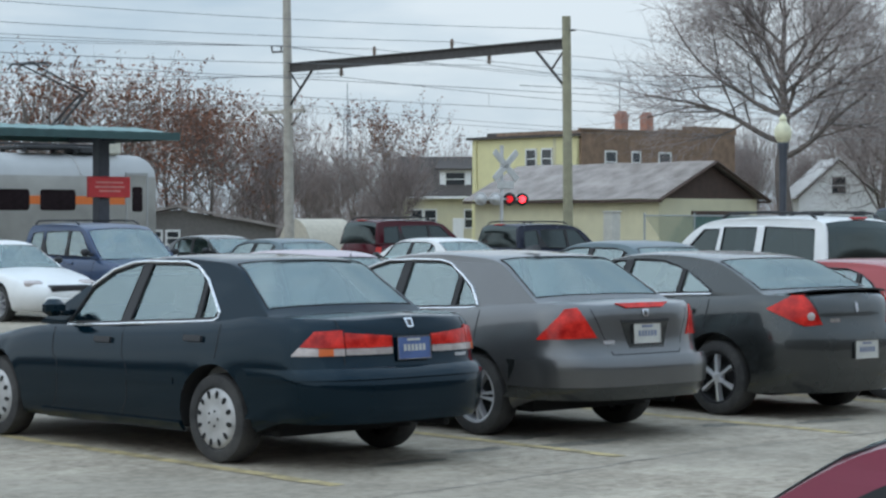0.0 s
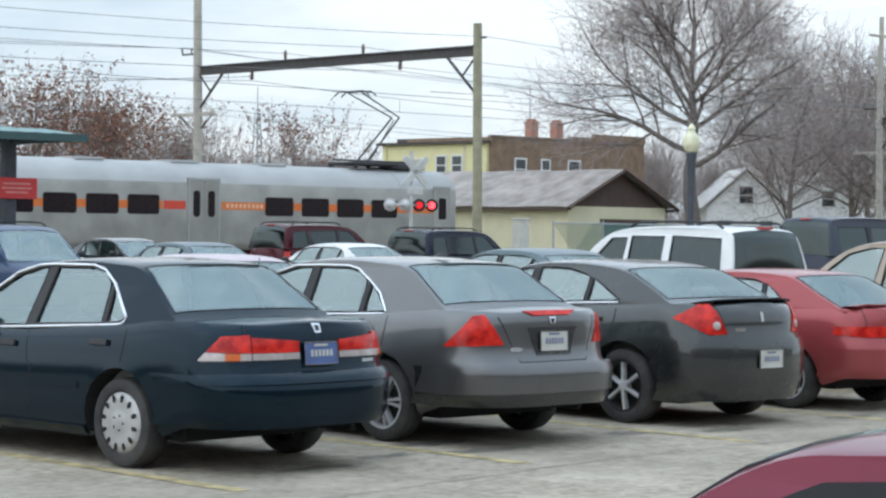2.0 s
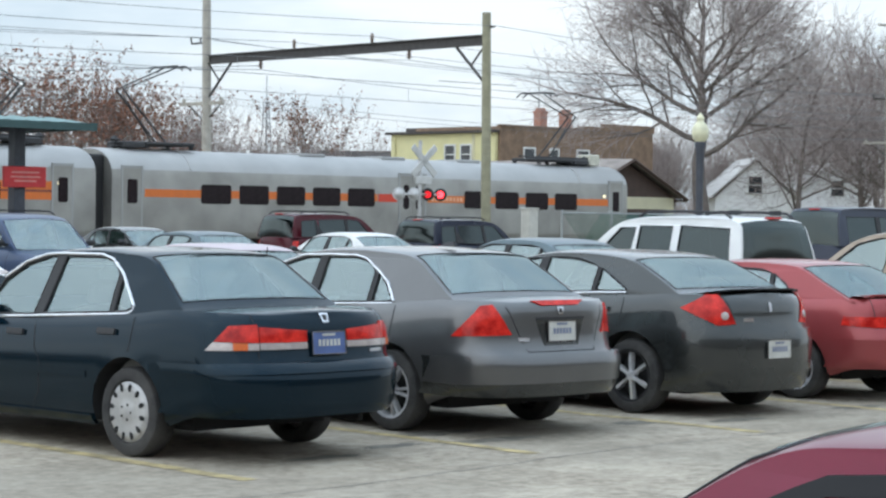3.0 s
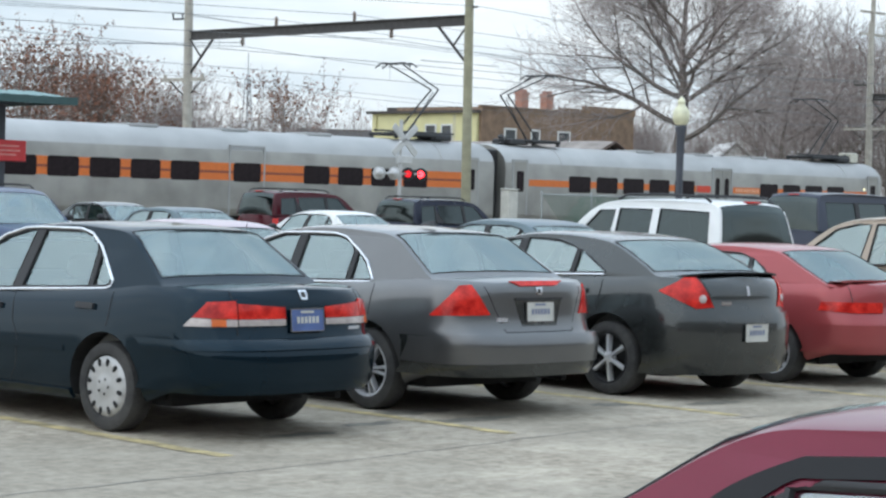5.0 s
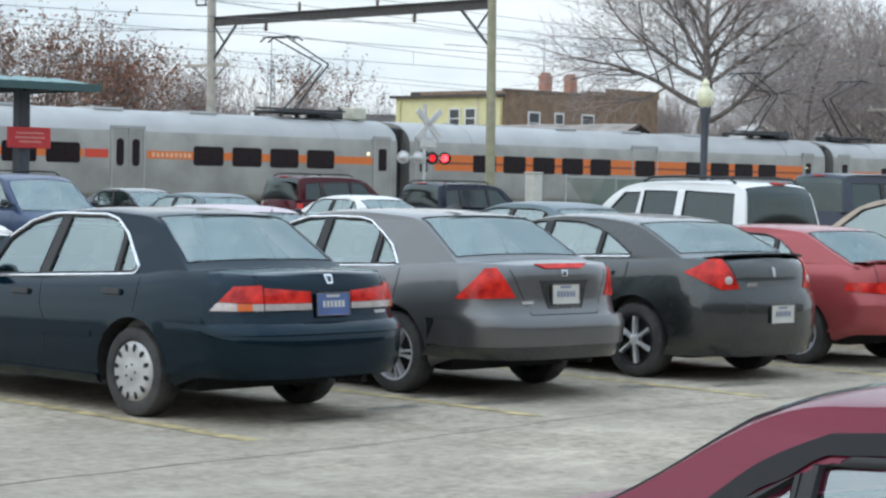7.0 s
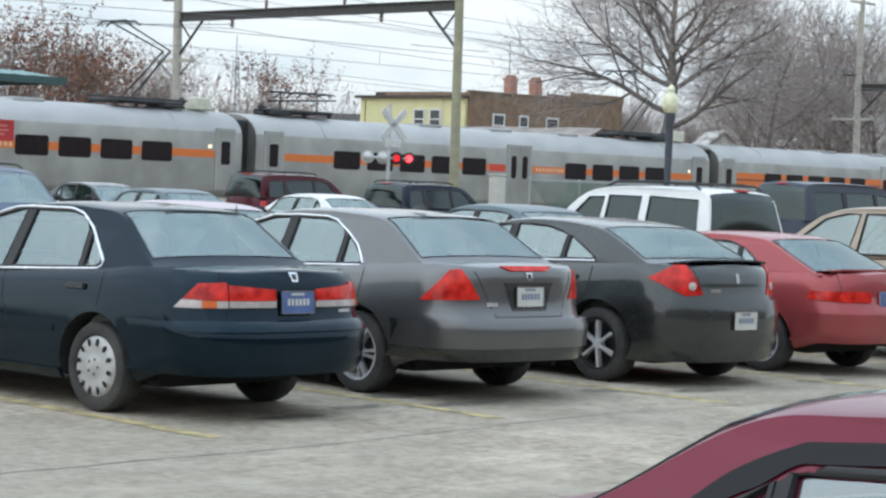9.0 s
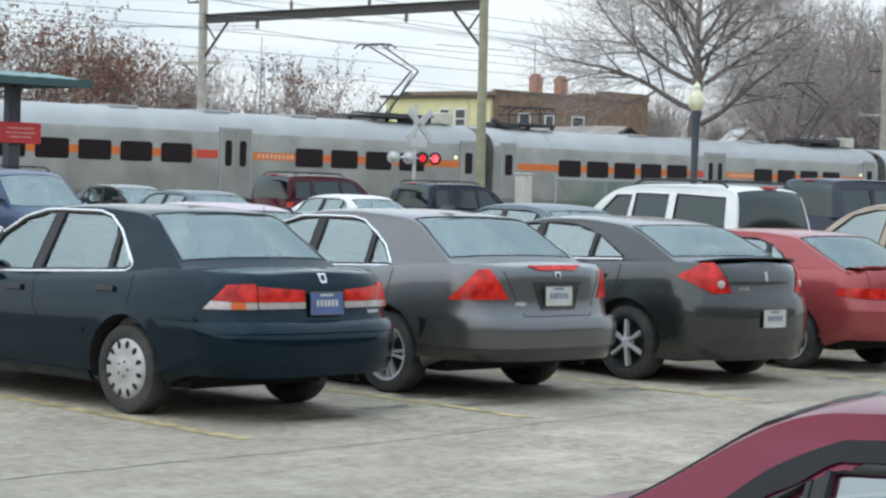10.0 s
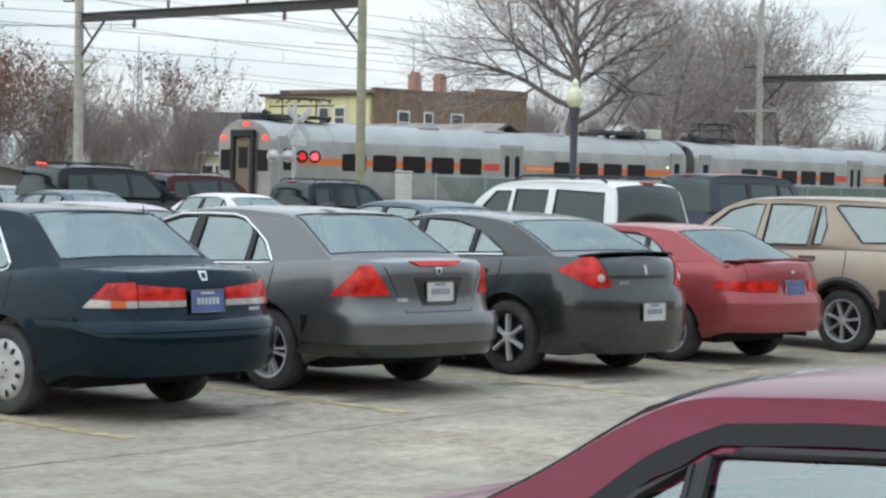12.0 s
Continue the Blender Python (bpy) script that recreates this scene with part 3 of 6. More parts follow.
    part("rear_bumper", k, sh.bumper_paint or body_paint, root)
    if tail:
        tail(root, sh)
    if plate:
        licence_plate(root, sh, *plate)
    if trim:
        for sg in (1, -1):
            k = Kit()
            front, rear, quarter = sh.windows[:3]
            loop = [front[0], front[1], rear[0], rear[1], quarter[0], *quarter[1:], *rear[3:], *front[2:]]
            if trim == "low":
                loop = loop[:6]
            cx, cz = .9, 1.15
            k.tube([(x - .02 * (x < .3), sg * (sh.cabin(x, z) + .006), z + (.016 if z > cz else -.014)) for x, z in loop], .0105, 6)
            part("window_trim", k, TRIM, root, "bright metal window trim")
    if extra:
        extra(root, sh)
    return root


def licence_plate(root, sh, z, ground, bars):
    x = sh.skin(0, z).x
    n = sh.normal(0, z)
    tilt = math.degrees(math.atan2(n.z, -n.x))
    proud = .036 if sh.bumper[0] < z < sh.bumper[1] else .014
    m = pose(x - proud, 0, z, 0, tilt, 0)
    pl = part("licence_plate", Kit().box(-.008, 0, -.152, .152, -.076, .076, bevel=.006), ground, root, m=m)
    for i in range(6):
        y = -.105 + i * .036
        part("plate_bar", Kit().box(-.0115, -.0075, y, y + .022, -.022, .024), bars, pl, smooth=False)
    part("plate_bar", Kit().box(-.0115, -.0075, -.06, .06, .048, .064), bars, pl, smooth=False)
    rim = Kit()
    for y0, y1, z0, z1 in ((-.155, .155, .074, .079), (-.155, .155, -.079, -.074), (-.156, -.151, -.079, .079), (.151, .156, -.079, .079)):
        rim.box(-.013, 0, y0, y1, z0, z1)
    part("plate_frame", rim, CHROME, pl, smooth=False)


SEDAN_REAR = [(.15, .16), (.28, .06), (.40, .0), (.60, .0), (.635, .03), (.665, .10), (.85, .11), (1.0, .135), (1.10, .18)]


def sedan(**k):
    d = dict(xr=-1.10, xf=3.66, hw=.89, zb=.20, wb=2.715, wr=.317, tw=.195, arch=.385, taper=.10, bulge=.10, crown=.025, belt=.97, gw=.905, tumble=.42,
             rear_line=SEDAN_REAR,
             top_line=[(-1.1, 1.03), (-.95, 1.045), (-.6, 1.045), (0, 1.0), (.8, .965), (2.0, .945), (2.3, .93), (3.0, .82), (3.4, .72), (3.66, .62)],
             out=[(2.20, .94), (1.85, 1.12), (1.48, 1.315), (1.15, 1.39), (.75, 1.405), (.36, 1.385), (.12, 1.325), (-.16, 1.18), (-.44, 1.045)],
             screen=(0, 2, 6, 8), seats=(1.05, .10), shuts=(-.02, .96, 1.98), handles=(.16, 1.15), mirror=1.78, moulding=.50, bumper=(.335, .63), bumper_paint=None,
             windows=sedan_windows(1.76, .98, .36, .06, .985, 1.345, 1.40, .18))
    d.update(k)
    return Shape(**d)


def wagon(**k):
    """A tall utility vehicle with an upright tail."""
    d = dict(xr=-.92, xf=3.55, hw=.91, zb=.30, wb=2.70, wr=.355, tw=.235, arch=.44, taper=.09, bulge=.10, crown=.02, belt=1.10, gw=.935, tumble=.24,
             rear_line=[(.25, .12), (.38, .0), (.60, .0), (.66, .05), (.80, .08), (1.0, .10), (1.15, .13), (1.3, .15)],
             top_line=[(-.9, 1.12), (0, 1.11), (1.9, 1.07), (2.3, 1.05), (3.0, .97), (3.4, .88), (3.55, .70)],
             out=[(2.15, 1.06), (1.85, 1.30), (1.50, 1.58), (1.15, 1.69), (.4, 1.72), (-.40, 1.705), (-.66, 1.64), (-.75, 1.39), (-.80, 1.12)],
             screen=(0, 2, 6, 8), seats=(1.0, .05), shuts=(.0, .98, 2.0), handles=(.2, 1.15), mirror=1.85, moulding=.60, bumper=(.36, .66), bumper_paint=None,
             windows=[[(1.82, 1.11), (1.0, 1.12), (.96, 1.60), (1.34, 1.58)], [(.92, 1.12), (.22, 1.13), (.04, 1.36), (.04, 1.58), (.88, 1.60)], [(-.06, 1.14), (-.56, 1.15), (-.50, 1.55), (-.06, 1.58)]])
    d.update(k)
    return Shape(**d)


# ---- the parked cars and their details ----
def lamp_pair(root, sh, quads, lens, name="tail_light"):
    for sg in (1, -1):
        k = Kit()
        for q in quads:
            patch(k, sh, q, .012, 12, 4, sg)
        part(name, k, lens, root)


def badge(root, sh, y, z, w, h, material=CHROME, name="badge"):
    k = Kit()
    patch(k, sh, [(y - w / 2, z - h / 2), (y + w / 2, z - h / 2), (y + w / 2, z + h / 2), (y - w / 2, z + h / 2)], .008, 2, 2)
    part(name, k, material, root)


def bow(root, sh, y, z, w, h):
    """A small bright maker's mark, as a plain plate."""
    k = Kit()
    patch(k, sh, [(y - w * .36, z - h / 2), (y + w * .36, z - h / 2), (y + w / 2, z + h / 2), (y - w / 2, z + h / 2)], .010, 4, 3)
    o = part("badge", k, CHROME, root)
    k = Kit()
    patch(k, sh, [(y - w * .20, z - h * .3), (y + w * .20, z - h * .3), (y + w * .28, z + h * .3), (y - w * .28, z + h * .3)], .012, 2, 2)
    part("badge_field", k, BLACK, o)


def boot_gap(root, sh, yt, yb, z0, z1):
    k = Kit()
    for sg in (1, -1):
        patch(k, sh, [(yb, z0), (yb + .008, z0), (yt + .008, z1), (yt, z1)], .0015, 1, 8, sg, 0)
    patch(k, sh, [(-yb, z0), (yb, z0), (yb, z0 + .008), (-yb, z0 + .008)], .0015, 16, 1, 1, 0)
    part("boot_gap", k, DARK, root, smooth=False)


def tail_green(root, sh):
    lamp_pair(root, sh, [[(.19, .842), (.572, .842), (.572, .945), (.19, .918)], [(.582, .842), (.89, .848), (.775, .952), (.582, .962)]], RED_LENS)
    lamp_pair(root, sh, [[(.19, .795), (.572, .795), (.572, .839), (.19, .839)], [(.582, .792), (.66, .792), (.66, .839), (.582, .839)], [(.76, .790), (.955, .788), (.895, .845), (.76, .841)]], CLEAR_LENS, "reversing_light")
    lamp_pair(root, sh, [[(.66, .792), (.76, .790), (.76, .841), (.66, .839)]], AMBER_LENS, "indicator")
    boot_gap(root, sh, .60, .576, .70, 1.03)
    bow(root, sh, 0, .998, .075, .06)
    k = Kit()
    patch(k, sh, [(-.60, .925), (.60, .925), (.60, .937), (-.60, .937)], .006, 20, 1)
    part("boot_crease", k, PAINT_GREEN, root)
    k = Kit()
    w = sh.along(-sh.arch - .03, .45)
    patch(k, sh, [(-w, .625), (w, .625), (w, .690), (-w, .690)], .034, 44, 3)
    part("bumper_strip", k, PAINT_GREEN, root)
    badge(root, sh, -.50, .765, .14, .022, ALLOY)


def tail_grey(root, sh):
    lamp_pair(root, sh, [[(.51, .802), (1.0, .788), (.752, 1.022), (.655, 1.03)]], RED_LENS)
    boot_gap(root, sh, .545, .37, .665, 1.02)
    bow(root, sh, 0, .985, .07, .055)
    k = Kit()
    patch(k, sh, [(-.19, .70), (.19, .70), (.27, .925), (-.27, .925)], .003, 8, 3)
    part("plate_recess", k, PAINT_SLATE, root)
    k = Kit()
    patch(k, sh, [(-.27, .915), (.27, .915), (.27, .935), (-.27, .935)], .012, 8, 1)
    part("plate_hood", k, BLACK, root)
    k = Kit()
    patch(k, sh, [(-.20, 1.026), (.20, 1.026), (.30, 1.058), (-.30, 1.058)], .012, 8, 1)
    part("brake_light", k, RED_LENS, root)
    badge(root, sh, .40, .765, .11, .03)
    k = Kit()
    w = sh.along(-sh.arch - .03, .45)
    patch(k, sh, [(-w, .43), (w, .43), (w - .10, .628), (-w + .10, .628)], .036, 44, 5)
    part("bumper_face", k, PAINT_GREY, root)
    part("aerial_fin", Kit().grid([[(x, y, 1.465 + h) for y, h in ((-.035, 0), (-.012, e), (.012, e), (.035, 0))] for x, e in ((.34, .0), (.28, .03), (.18, .045), (.15, .0))]), BLACK, root)


def tail_slate(root, sh):
    lamp_pair(root, sh, [[(.45, .815), (.62, .802), (.66, 1.064), (.56, 1.066)], [(.62, .802), (.93, .945), (.93, .952), (.66, 1.064)]], RED_LENS)
    for sg in (1, -1):
        p, n = sh.skin(sg * .555, .885), sh.normal(sg * .555, .885)
        k = Kit().lathe([(.036, 0), (.036, .018), (.03, .022), (.001, .024)], 16, "z", Matrix.Translation(p) @ n.to_track_quat("Z", "Y").to_matrix().to_4x4())
        part("reversing_light", k, CLEAR_LENS, root)
    boot_gap(root, sh, .52, .43, .77, 1.05)
    badge(root, sh, .0, .955, .03, .08, ALLOY)
    badge(root, sh, .30, .848, .12, .032)
    k = Kit()
    rows = []
    for y in np.linspace(-.62, .62, 13):
        lift = .035 * (1 - (abs(y) / .62) ** 4)
        x = -.70 + .10 * (abs(y) / .62) ** 3
        rows.append([(x + .16, y, 1.066 + lift * .3), (x, y, 1.078 + lift * .7), (x - .10, y, 1.095 + lift * .7), (x - .10, y, 1.080 + lift * .7), (x, y, 1.064 + lift * .3)])
    k.grid(rows, True)
    part("spoiler", k, PAINT_BLACK, root, "black boot-lid spoiler")


def tail_plain(root, sh):
    lamp_pair(root, sh, [[(.24, .79), (.62, .79), (.62, .90), (.24, .90)], [(.62, .79), (1.02, .80), (1.0, .89), (.62, .90)]], RED_LENS)
    boot_gap(root, sh, .62, .58, .70, 1.0)


def tail_red(root, sh):
    lamp_pair(root, sh, [[(.26, .715), (.60, .715), (.60, .815), (.26, .815)], [(.60, .715), (.93, .735), (.90, .815), (.60, .815)]], RED_LENS)
    boot_gap(root, sh, .62, .58, .70, 1.0)
    k = Kit()
    rows = []
    for y in np.linspace(-.66, .66, 13):
        x = -.66 + .08 * (abs(y) / .66) ** 3
        z = 1.01 if abs(y) < .6 else .995
        rows.append([(x + .06, y, z - .02), (x + .02, y, z + .012), (x - .12, y, z + .018), (x - .12, y, z)])
    k.grid(rows, True)
    part("spoiler", k, PAINT_RED, root)
    for y in (-.5, .5):
        part("spoiler_post", Kit().box(-.69, -.63, y - .03, y + .03, .96, 1.005), PAINT_RED, root)
    badge(root, sh, 0, .90, .06, .03)


def tail_suv(root, sh):
    for sg in (1, -1):
        k = Kit()
        patch(k, sh, [(.76, .80), (.90, .80), (.90, 1.04), (.76, 1.04)], .014, 5, 5, sg)
        part("tail_light", k, RED_LENS, root)
    part("brake_light", Kit().box(sh.out[-3][0] - .07, sh.out[-3][0] + .02, -.14, .14, sh.out[-3][1] + .075, sh.out[-3][1] + .10, bevel=.01), RED_LENS, root)


def tail_high(root, sh):
    """Tall lamps on the rear pillars."""
    for sg in (1, -1):
        y = sorted((sg * .64, sg * .775))
        part("tail_light", Kit().box(-.80, -.66, *y, 1.10, 1.50, bevel=.03), RED_LENS, root)


def rails(root, sh):
    for sg in (1, -1):
        y = sh.cabin(.3, sh.out[4][1]) * .93 * sg
        z = sh.out[4][1] + .07
        k = Kit().tube([(1.1, y, z - .06), (.95, y, z), (.3, y, z + .015), (-.4, y, z), (-.52, y, z - .07)], .018, 8)
        part("roof_rail", k, BLACK, root)
    k = Kit()
    for x in (.75, -.25):
        k.tube([(x, -.6, sh.out[4][1] + .085), (x, .6, sh.out[4][1] + .085)], .016, 6)
    part("roof_bar", k, BLACK, root)


def nose(root, sh):
    """Headlights, grille and front bumper of a car seen from ahead."""
    for sg in (1, -1):
        k = Kit()
        x, y = sh.xf - .20, sg * sh.hw * .62
        k.box(x - .28, x + .03, y - .17, y + .17, .60, .74, bevel=.05)
        part("headlight", k, CLEAR_LENS, root)
    part("grille", Kit().box(sh.xf - .1, sh.xf + .13, -.38, .38, .55, .66, bevel=.02), BLACK, root)
    part("front_bumper", Kit().box(sh.xf - .35, sh.xf + .15, -sh.hw * .56, sh.hw * .56, .26, .50, bevel=.08), sh.bumper_paint or BLACK, root)


def aerial(root, sh):
    part("aerial", Kit().tube([(-.72, .55, 1.04), (-.78, .55, 1.42)], .006, 5), BLACK, root)


FLAT_TAIL = [(.15, .16), (.28, .06), (.40, .0), (.60, .0), (.655, .02), (.69, .07), (.85, .085), (.95, .10), (1.02, .13), (1.07, .19)]
ROW = "cars parked in the nearest row"
LOT = "cars parked in the further rows"
make_car("sedan", "dark green four-door sedan with steel wheel covers", plan(10.047, 13.082, 0, 93.2),
         sedan(wb=2.80, xf=3.74, xr=-1.09, moulding=.535, bumper=(.345, .69), rear_line=FLAT_TAIL, taper=.08, square=3.6, shuts=(-.02, 1.13, 2.02), handles=(.24, 1.33), mirror=1.86,
               top_line=[(-1.2, 1.025), (-.9, 1.04), (-.5, 1.045), (0, 1.0), (.8, .955), (1.6, .925), (2.3, .90), (3.0, .80), (3.4, .71), (3.66, .62)], belt=.95,
               out=[(2.30, .91), (1.96, 1.10), (1.60, 1.29), (1.22, 1.395), (.80, 1.428), (.42, 1.418), (.09, 1.386), (-.14, 1.25), (-.37, 1.09), (-.50, 1.02)],
               windows=[[(1.88, .925), (1.19, .955), (1.13, 1.385), (1.25, 1.378), (1.48, 1.320), (1.70, 1.195)],
                        [(1.08, .962), (.32, 1.0), (.345, 1.265), (.385, 1.315), (.46, 1.36), (.60, 1.39), (1.03, 1.388)],
                        [(.275, 1.003), (.13, 1.012), (.095, 1.035), (.10, 1.07), (.30, 1.265)]]),
         PAINT_GREEN, "cover", tail_green, trim=True, plate=(.83, PLATE_BLUE, PLATE_WHITE), group=ROW, size=1.05)
make_car("sedan", "grey metallic sedan with alloy wheels and triangular tail lights", plan(12.927, 13.356, 0, 90.4),
         sedan(wb=2.74, hw=.91, wr=.326, arch=.39, moulding=0, xr=-1.02, bumper=(.335, .63), bumper_paint=PAINT_SLATE, taper=.10, bulge=.13, square=3.5, corner=.46, shuts=(-.02, 1.06, 2.06), handles=(.22, 1.25), mirror=1.86,
               rear_line=[(.15, .14), (.28, .05), (.40, .0), (.60, .0), (.64, .04), (.68, .09), (.85, .115), (.95, .115), (1.03, .13), (1.09, .19)],
               top_line=[(-1.1, 1.05), (-.95, 1.065), (-.6, 1.06), (0, 1.02), (.8, .975), (2.0, .945), (2.3, .925), (3.0, .82), (3.4, .72), (3.66, .62)], belt=.975,
               out=[(2.36, .93), (1.98, 1.12), (1.60, 1.31), (1.22, 1.40), (.76, 1.428), (.34, 1.415), (-.01, 1.382), (-.27, 1.25), (-.52, 1.10), (-.66, 1.035)],
               windows=[[(1.88, .955), (1.115, .985), (1.09, 1.365), (1.30, 1.36), (1.52, 1.30), (1.74, 1.17)],
                        [(1.01, .99), (.365, 1.015), (.37, 1.25), (.40, 1.29), (.50, 1.345), (.64, 1.37), (1.0, 1.37)],
                        [(.315, 1.018), (.085, 1.028), (.075, 1.045), (.19, 1.16), (.325, 1.255)]]),
         PAINT_GREY, "twin", tail_grey, trim=True, plate=(.825, PLATE_WHITE, INK), group=ROW, size=1.05)
make_car("sedan", "dark grey-green sedan with chrome star wheels and black spoiler", plan(15.844, 13.27, 0, 89.6),
         sedan(wb=2.85, hw=.895, zb=.19, sweep=.05, wr=.33, tw=.225, arch=.40, moulding=0, xr=-.82, xf=3.75, taper=.11, bulge=.12, bumper=(.235, .75), square=3.2, corner=.50,
               rear_line=[(.15, .12), (.24, .05), (.42, .0), (.66, .0), (.74, .02), (.78, .05), (.95, .07), (1.03, .10), (1.10, .16)],
               top_line=[(-1.05, 1.055), (-.9, 1.065), (-.5, 1.07), (0, 1.04), (.8, 1.01), (2.0, .965), (2.4, .94), (3.1, .84), (3.5, .74), (3.75, .62)], belt=1.01,
               out=[(2.46, .94), (2.06, 1.12), (1.64, 1.30), (1.26, 1.38), (.88, 1.398), (.50, 1.383), (.16, 1.338), (-.14, 1.22), (-.38, 1.105), (-.52, 1.045)], shuts=(.12, 1.25, 2.16), handles=(.36, 1.45), mirror=1.98,
               windows=[[(2.0, .995), (1.31, 1.03), (1.27, 1.345), (1.42, 1.335), (1.62, 1.275), (1.86, 1.15)],
                        [(1.20, 1.035), (.55, 1.06), (.54, 1.275), (.62, 1.305), (.80, 1.345), (1.0, 1.355), (1.19, 1.355)],
                        [(.505, 1.062), (.15, 1.075), (.13, 1.085), (.30, 1.175), (.50, 1.272)]]),
         PAINT_SLATE, "star", tail_slate, trim="low", plate=(.592, PLATE_WHITE, INK), group=ROW, size=1.05)
make_car("sedan", "faded red sedan with raised rear spoiler", plan(18.42, 13.40, 0, 90),
         sedan(xr=-.86, hw=.82, wr=.30, arch=.365, wb=2.63, xf=3.45, taper=.12, bulge=.12, bumper=(.335, .60), square=3.2, corner=.50, rear_line=FLAT_TAIL, moulding=0,
               top_line=[(-1.1, .975), (-.9, .985), (-.55, .98), (0, .96), (.8, .935), (2.0, .92), (2.3, .90), (2.9, .80), (3.2, .70), (3.45, .60)], belt=.94,
               out=[(2.2, .91), (1.82, 1.08), (1.44, 1.24), (1.08, 1.29), (.68, 1.30), (.32, 1.285), (.08, 1.25), (-.24, 1.11), (-.52, .99), (-.62, .955)],
               windows=[[(1.72, .95), (.98, .96), (.95, 1.24), (1.10, 1.24), (1.34, 1.19)],
                        [(.88, .96), (.40, .965), (.42, 1.20), (.55, 1.235), (.86, 1.245)],
                        [(.36, .967), (.10, .975), (.09, .985), (.22, 1.10), (.38, 1.195)]]),
         PAINT_RED, "seven", tail_red, plate=(.745, PLATE_BLUE, INK), group=ROW, size=1.05)


def cladding(root, sh):
    """Dark wheel arch lips, sill cladding and roof rails of the tan wagon."""
    for sg in (1, -1):
        for wx in (0, sh.wb):
            arc = []
            for i in range(17):
                t = math.pi * (1.1 * i / 16 - .05)
                x, z = wx + (sh.arch + .03) * math.cos(t), sh.wr + (sh.arch + .03) * math.sin(t)
                arc.append((x, sg * (sh.side(x, max(z, sh.zb + .03)) + .004), z))
            part("arch_lip", Kit().tube(arc, .04, 6), BLACK, root)
        k = Kit()
        side_patch(k, sh, sh.arch + .05, sh.wb - sh.arch - .05, sh.zb + .01, .56, .010, 24, 3, sg)
        part("sill_cladding", k, BLACK, root)
        k = Kit()
        side_patch(k, sh, -.80, -sh.arch - .04, .42, .69, .012, 8, 3, sg)
        part("rear_cladding", k, BLACK, root)
    for x in (.46, 1.36):
        k = Kit()
        side_patch(k, sh, x - .10, x + .10, sh.top(x) - .135, sh.top(x) - .095, .024, 6, 2, 1)
        part("door_handle", k, BLACK, root)


make_car("estate_car", "dusty tan utility wagon with dark wheel arches", plan(21.25, 13.12, 0, 90),
         wagon(wr=.335, tw=.205, arch=.41, hw=.87, xr=-.90, wb=2.62, xf=3.4, moulding=0, bumper_paint=BLACK, pillars=False,
               out=[(2.30, 1.04), (2.02, 1.24), (1.68, 1.48), (1.30, 1.60), (.5, 1.625), (-.40, 1.61), (-.66, 1.56), (-.75, 1.34), (-.80, 1.12)],
               windows=[[(2.02, 1.10), (1.19, 1.115), (1.10, 1.555), (1.28, 1.555), (1.56, 1.49), (1.92, 1.23)],
                        [(1.08, 1.118), (.49, 1.13), (.44, 1.555), (.7, 1.565), (1.03, 1.56)],
                        [(.43, 1.132), (.31, 1.14), (.27, 1.33), (.33, 1.54), (.39, 1.555)],
                        [(-.19, 1.17), (-.50, 1.18), (-.55, 1.22), (-.48, 1.53), (-.42, 1.555), (.15, 1.565), (.19, 1.545)]]),
         PAINT_TAN, "seven", tail_high, group=ROW, size=1.04, handles=False, extra=cladding)
def sash(root, sh):
    """The broad black frame over the side windows of the burgundy sedan."""
    outer = ((-.34, 1.06), (-.156, 1.216), (-.074, 1.276), (.04, 1.328), (.102, 1.34), (.418, 1.364), (.9, 1.358), (1.2, 1.325), (1.5, 1.225))
    inner = ((-.24, 1.03), (-.10, 1.19), (-.02, 1.235), (.05, 1.280), (.12, 1.290), (.43, 1.314), (.9, 1.312), (1.18, 1.282), (1.45, 1.19))
    inner = tuple((x, z + .012) for x, z in inner)
    outer, inner = smooth_out(outer, 4), smooth_out(inner, 4)
    for sg in (1, -1):
        k = Kit().grid([[(x, sg * (sh.cabin(x, z) + e), z) for x, z in line] for line, e in ((outer, -.004), (outer, .008), (inner, .006), (inner, -.014))])
        part("window_frame", k, SASH, root)


make_car("sedan", "burgundy sedan parked beside the viewer", plan(3.86, 2.42, .0, -90),
         sedan(shuts=(-.06, .86, 1.98),
               out=[(2.20, .93), (1.82, 1.12), (1.40, 1.315), (1.05, 1.385), (.55, 1.408), (.14, 1.390), (-.10, 1.350), (-.40, 1.175), (-.68, 1.035), (-.76, 1.0)],
               windows=[[(1.74, .985), (.91, .99), (.87, 1.312), (1.18, 1.282), (1.45, 1.19)],
                        [(.81, .99), (.06, 1.0), (.045, 1.275), (.12, 1.29), (.43, 1.312), (.80, 1.313)],
                        [(.015, 1.0), (-.20, 1.01), (-.24, 1.03), (-.10, 1.19), (.01, 1.255)]]),
         PAINT_BURGUNDY, "cover", tail_plain, group="", extra=sash)
make_car("sedan", "white compact sedan seen from its nose", plan(20.0, 36.64, 0, -90), sedan(xr=-.95, hw=.87, bumper_paint=PAINT_WHITE), PAINT_WHITE, "seven", tail_plain, fine=False, group=LOT, extra=nose)
make_car("utility_vehicle", "dark blue utility vehicle with black mirrors and roof bars", plan(22.7, 37.0, 0, -90), wagon(hw=.95, wb=2.95, xf=3.85, bumper_paint=PAINT_BLUE), PAINT_BLUE, "seven", tail_suv, fine=False, group=LOT, extra=lambda r, s: (rails(r, s), nose(r, s)))
